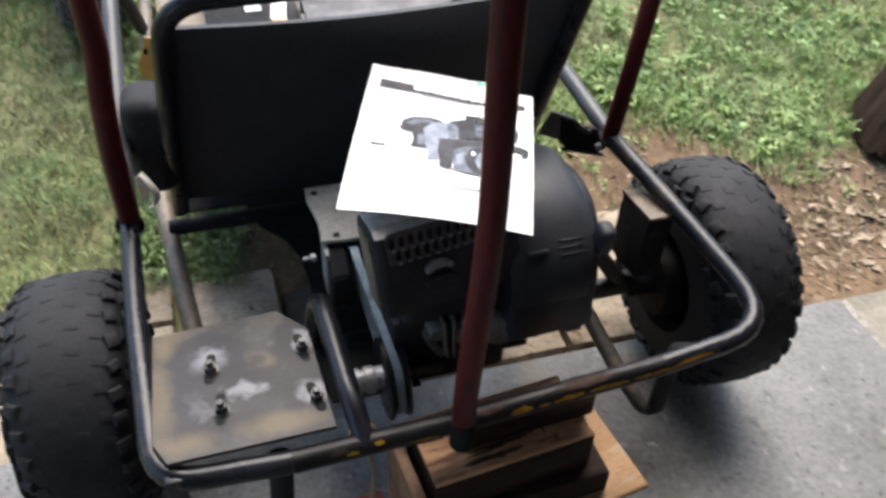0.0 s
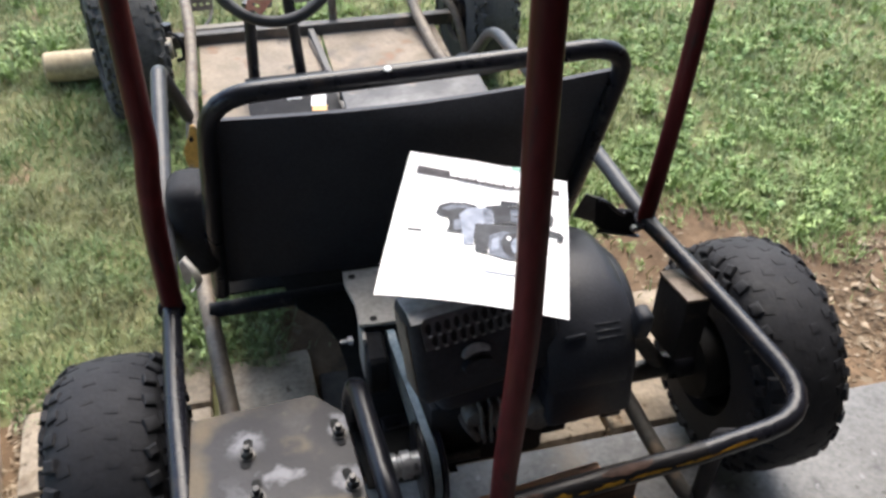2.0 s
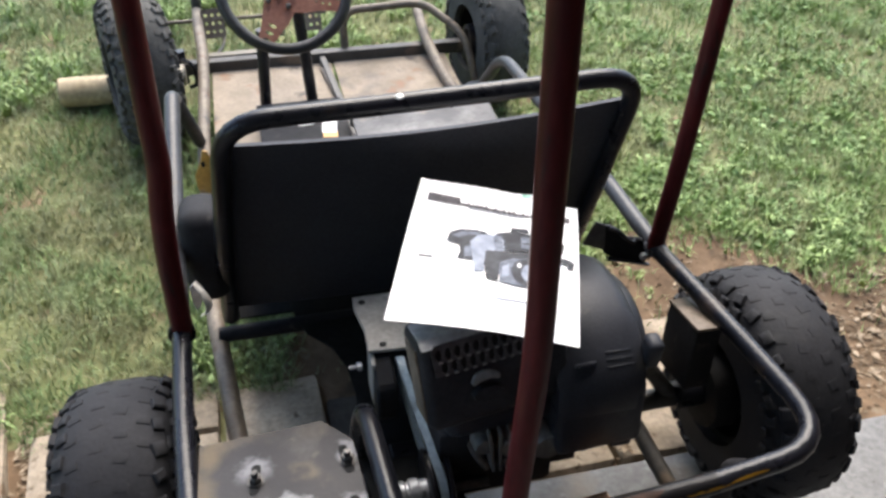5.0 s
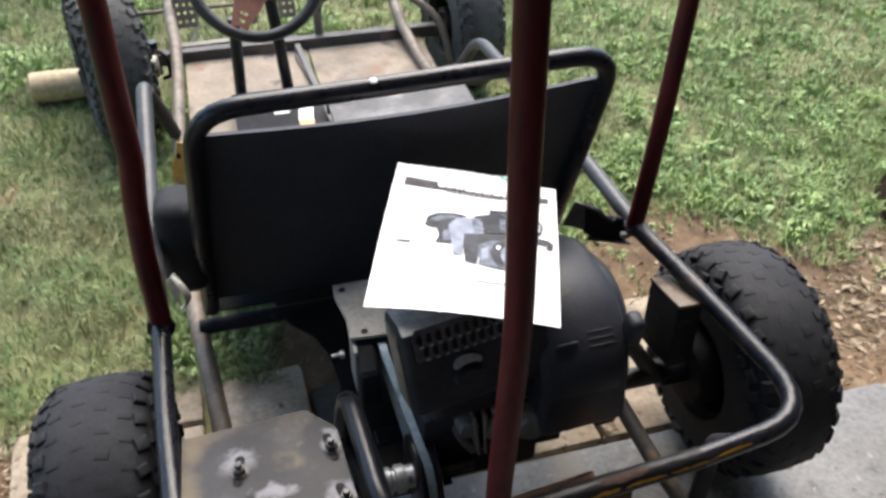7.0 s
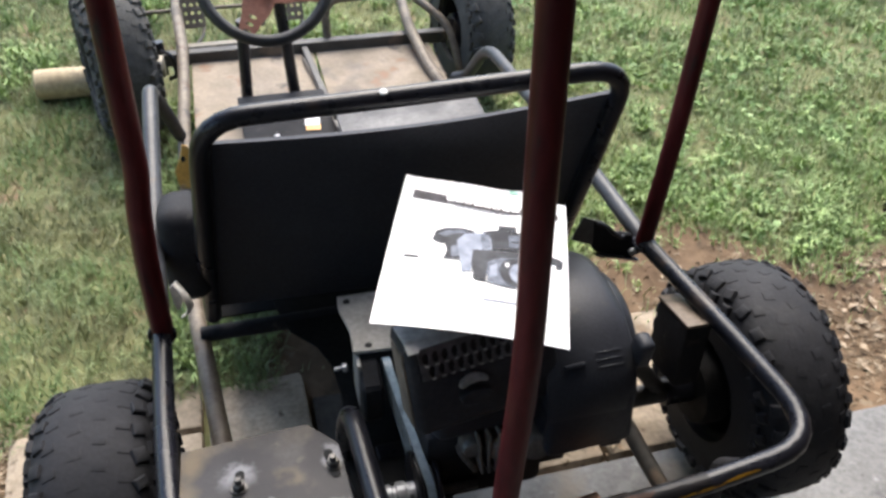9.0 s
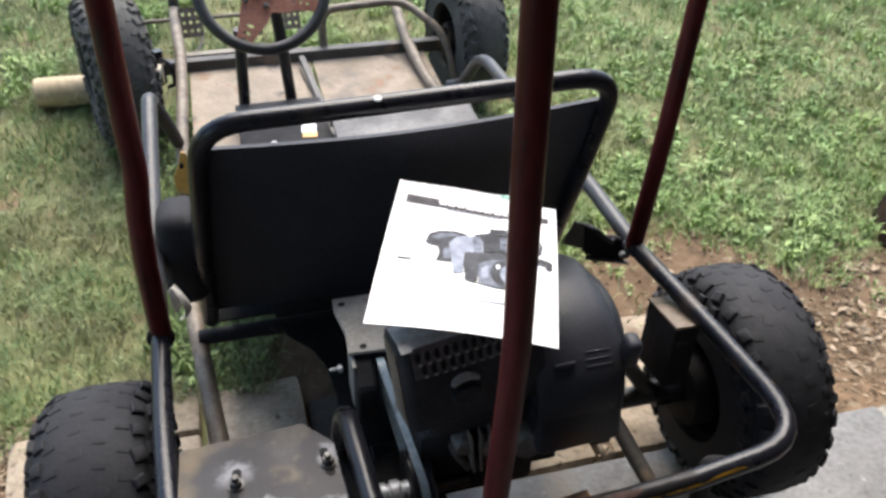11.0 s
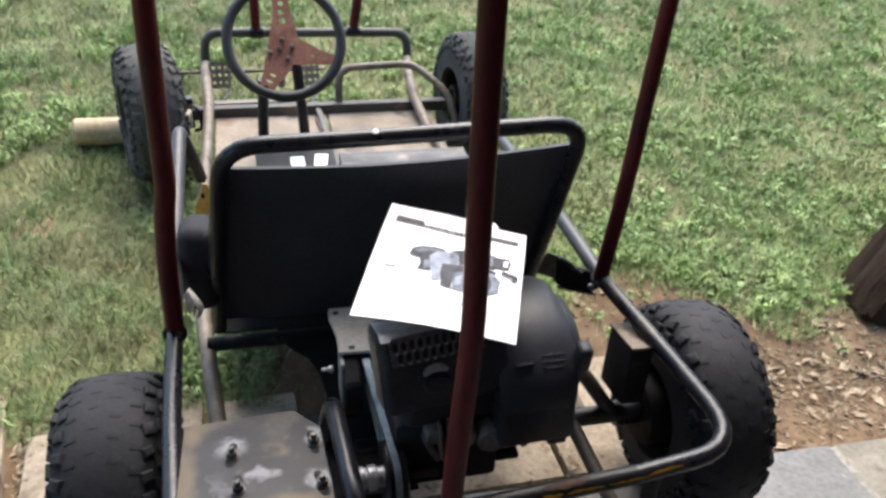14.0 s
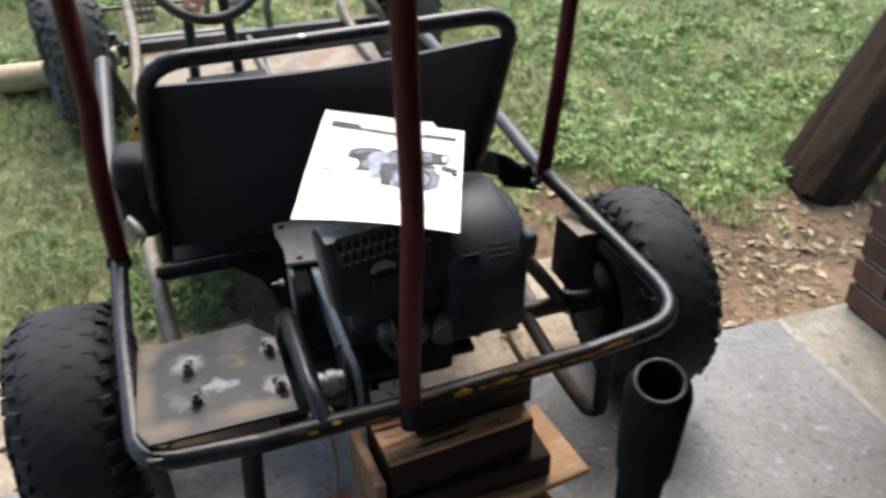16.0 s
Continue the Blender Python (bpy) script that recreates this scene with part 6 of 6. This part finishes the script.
def pipe():
    """A long black tube handle with a thick open grip, leaning over the slab."""
    top, foot = Vector((0.069, -0.923, 0.865)), Vector((0.215, -0.715, SLAB))
    axis = (top - foot)
    m = Matrix.Translation(foot) @ axis.to_track_quat("Z", "Y").to_matrix().to_4x4()
    L = axis.length
    shaft = part("tube_handle", lathe([(0.0125, 0.002), (0.0165, 0.002), (0.0165, L - 0.15), (0.0125, L - 0.15)], "z", 28, True), M_PIPE, None, m=m)
    tagged(shaft, "long black tube handle with open rubber grip, standing on slab", "tube handle")
    r = 0.0237
    prof = [(r * 0.62, -0.2), (r * 0.63, -0.001), (r * 0.67, 0.001), (r * 0.73, 0.001), (r * 0.80, -0.003), (r * 0.90, -0.006), (r * 0.97, -0.011), (r, -0.017), (r * 0.985, -0.027), (r * 0.955, -0.029), (r * 0.97, -0.034), (r * 0.96, -0.10), (r * 0.93, -0.128), (r * 0.80, -0.138), (r * 0.78, -0.2)]
    part("grip", lathe(prof, "z", 40, True), M_PIPE, shaft, "thick black grip sleeve", m=m @ at(0, 0, L))
    part("lip", sweep(bmesh.new(), [m @ Vector((r * 0.70 * math.cos(a), r * 0.70 * math.sin(a), L + 0.0005)) for a in (2 * math.pi * k / 40 for k in range(40))], 0.0013, 8, True), M_PIPERIM, shaft, "worn bright lip")


pipe()


def log_piece():
    bm = lathe([(0.035, -0.145), (0.041, -0.141), (0.043, -0.08), (0.042, 0.08), (0.041, 0.14), (0.035, 0.145)], "x", 28)
    for v in bm.verts:
        v.co += Vector((0, 1, 1)) * 0.003 * noise.noise(v.co * 14)
    ob = part("log", bm, M_LOG, None, m=at(-0.625, 1.38, lawn_z(-0.6, 1.385) + 0.045, 0, 2, 4))
    tagged(ob, "short peeled log chocking the front wheel on the grass", "log")


log_piece()


def timber_post(x, y, wide, deep, label, spin=0):
    """A leaning, weathered squared timber with a worn, split surface and a checked groove."""
    bm = bmesh.new()
    rings, sides = [], 44
    for j in range(34):
        z = 2.1 * j / 33
        ring = []
        for k in range(sides):
            a = 2 * math.pi * k / sides
            c, s = math.cos(a), math.sin(a)
            r = (abs(c) ** 5 + abs(s) ** 5) ** -0.2
            d = 1 + 0.05 * noise.noise((c * 3, s * 3, z * 1.5)) + 0.05 * noise.noise((c * 11, s * 11, z * 2.0 + 7))
            d *= (0.9 if j == 0 else 1.0) * (1 - 0.10 * math.exp(-((a - 4.55 - 0.1 * noise.noise((z * 2, 3.0, 0))) / 0.13) ** 2))
            ring.append(bm.verts.new((c * r * d * wide / 2, s * r * d * deep / 2, z + 0.012 * noise.noise((c * 4, s * 4, 5.0)) * (j == 0))))
        rings.append(ring)
    for a, b in zip(rings, rings[1:]):
        for k in range(sides):
            bm.faces.new((a[k], a[(k + 1) % sides], b[(k + 1) % sides], b[k]))
    bm.faces.new(rings[0][::-1])
    bm.faces.new(rings[-1])
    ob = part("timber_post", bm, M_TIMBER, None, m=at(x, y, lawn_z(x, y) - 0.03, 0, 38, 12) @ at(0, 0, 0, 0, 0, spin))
    tagged(ob, label, "timber post")


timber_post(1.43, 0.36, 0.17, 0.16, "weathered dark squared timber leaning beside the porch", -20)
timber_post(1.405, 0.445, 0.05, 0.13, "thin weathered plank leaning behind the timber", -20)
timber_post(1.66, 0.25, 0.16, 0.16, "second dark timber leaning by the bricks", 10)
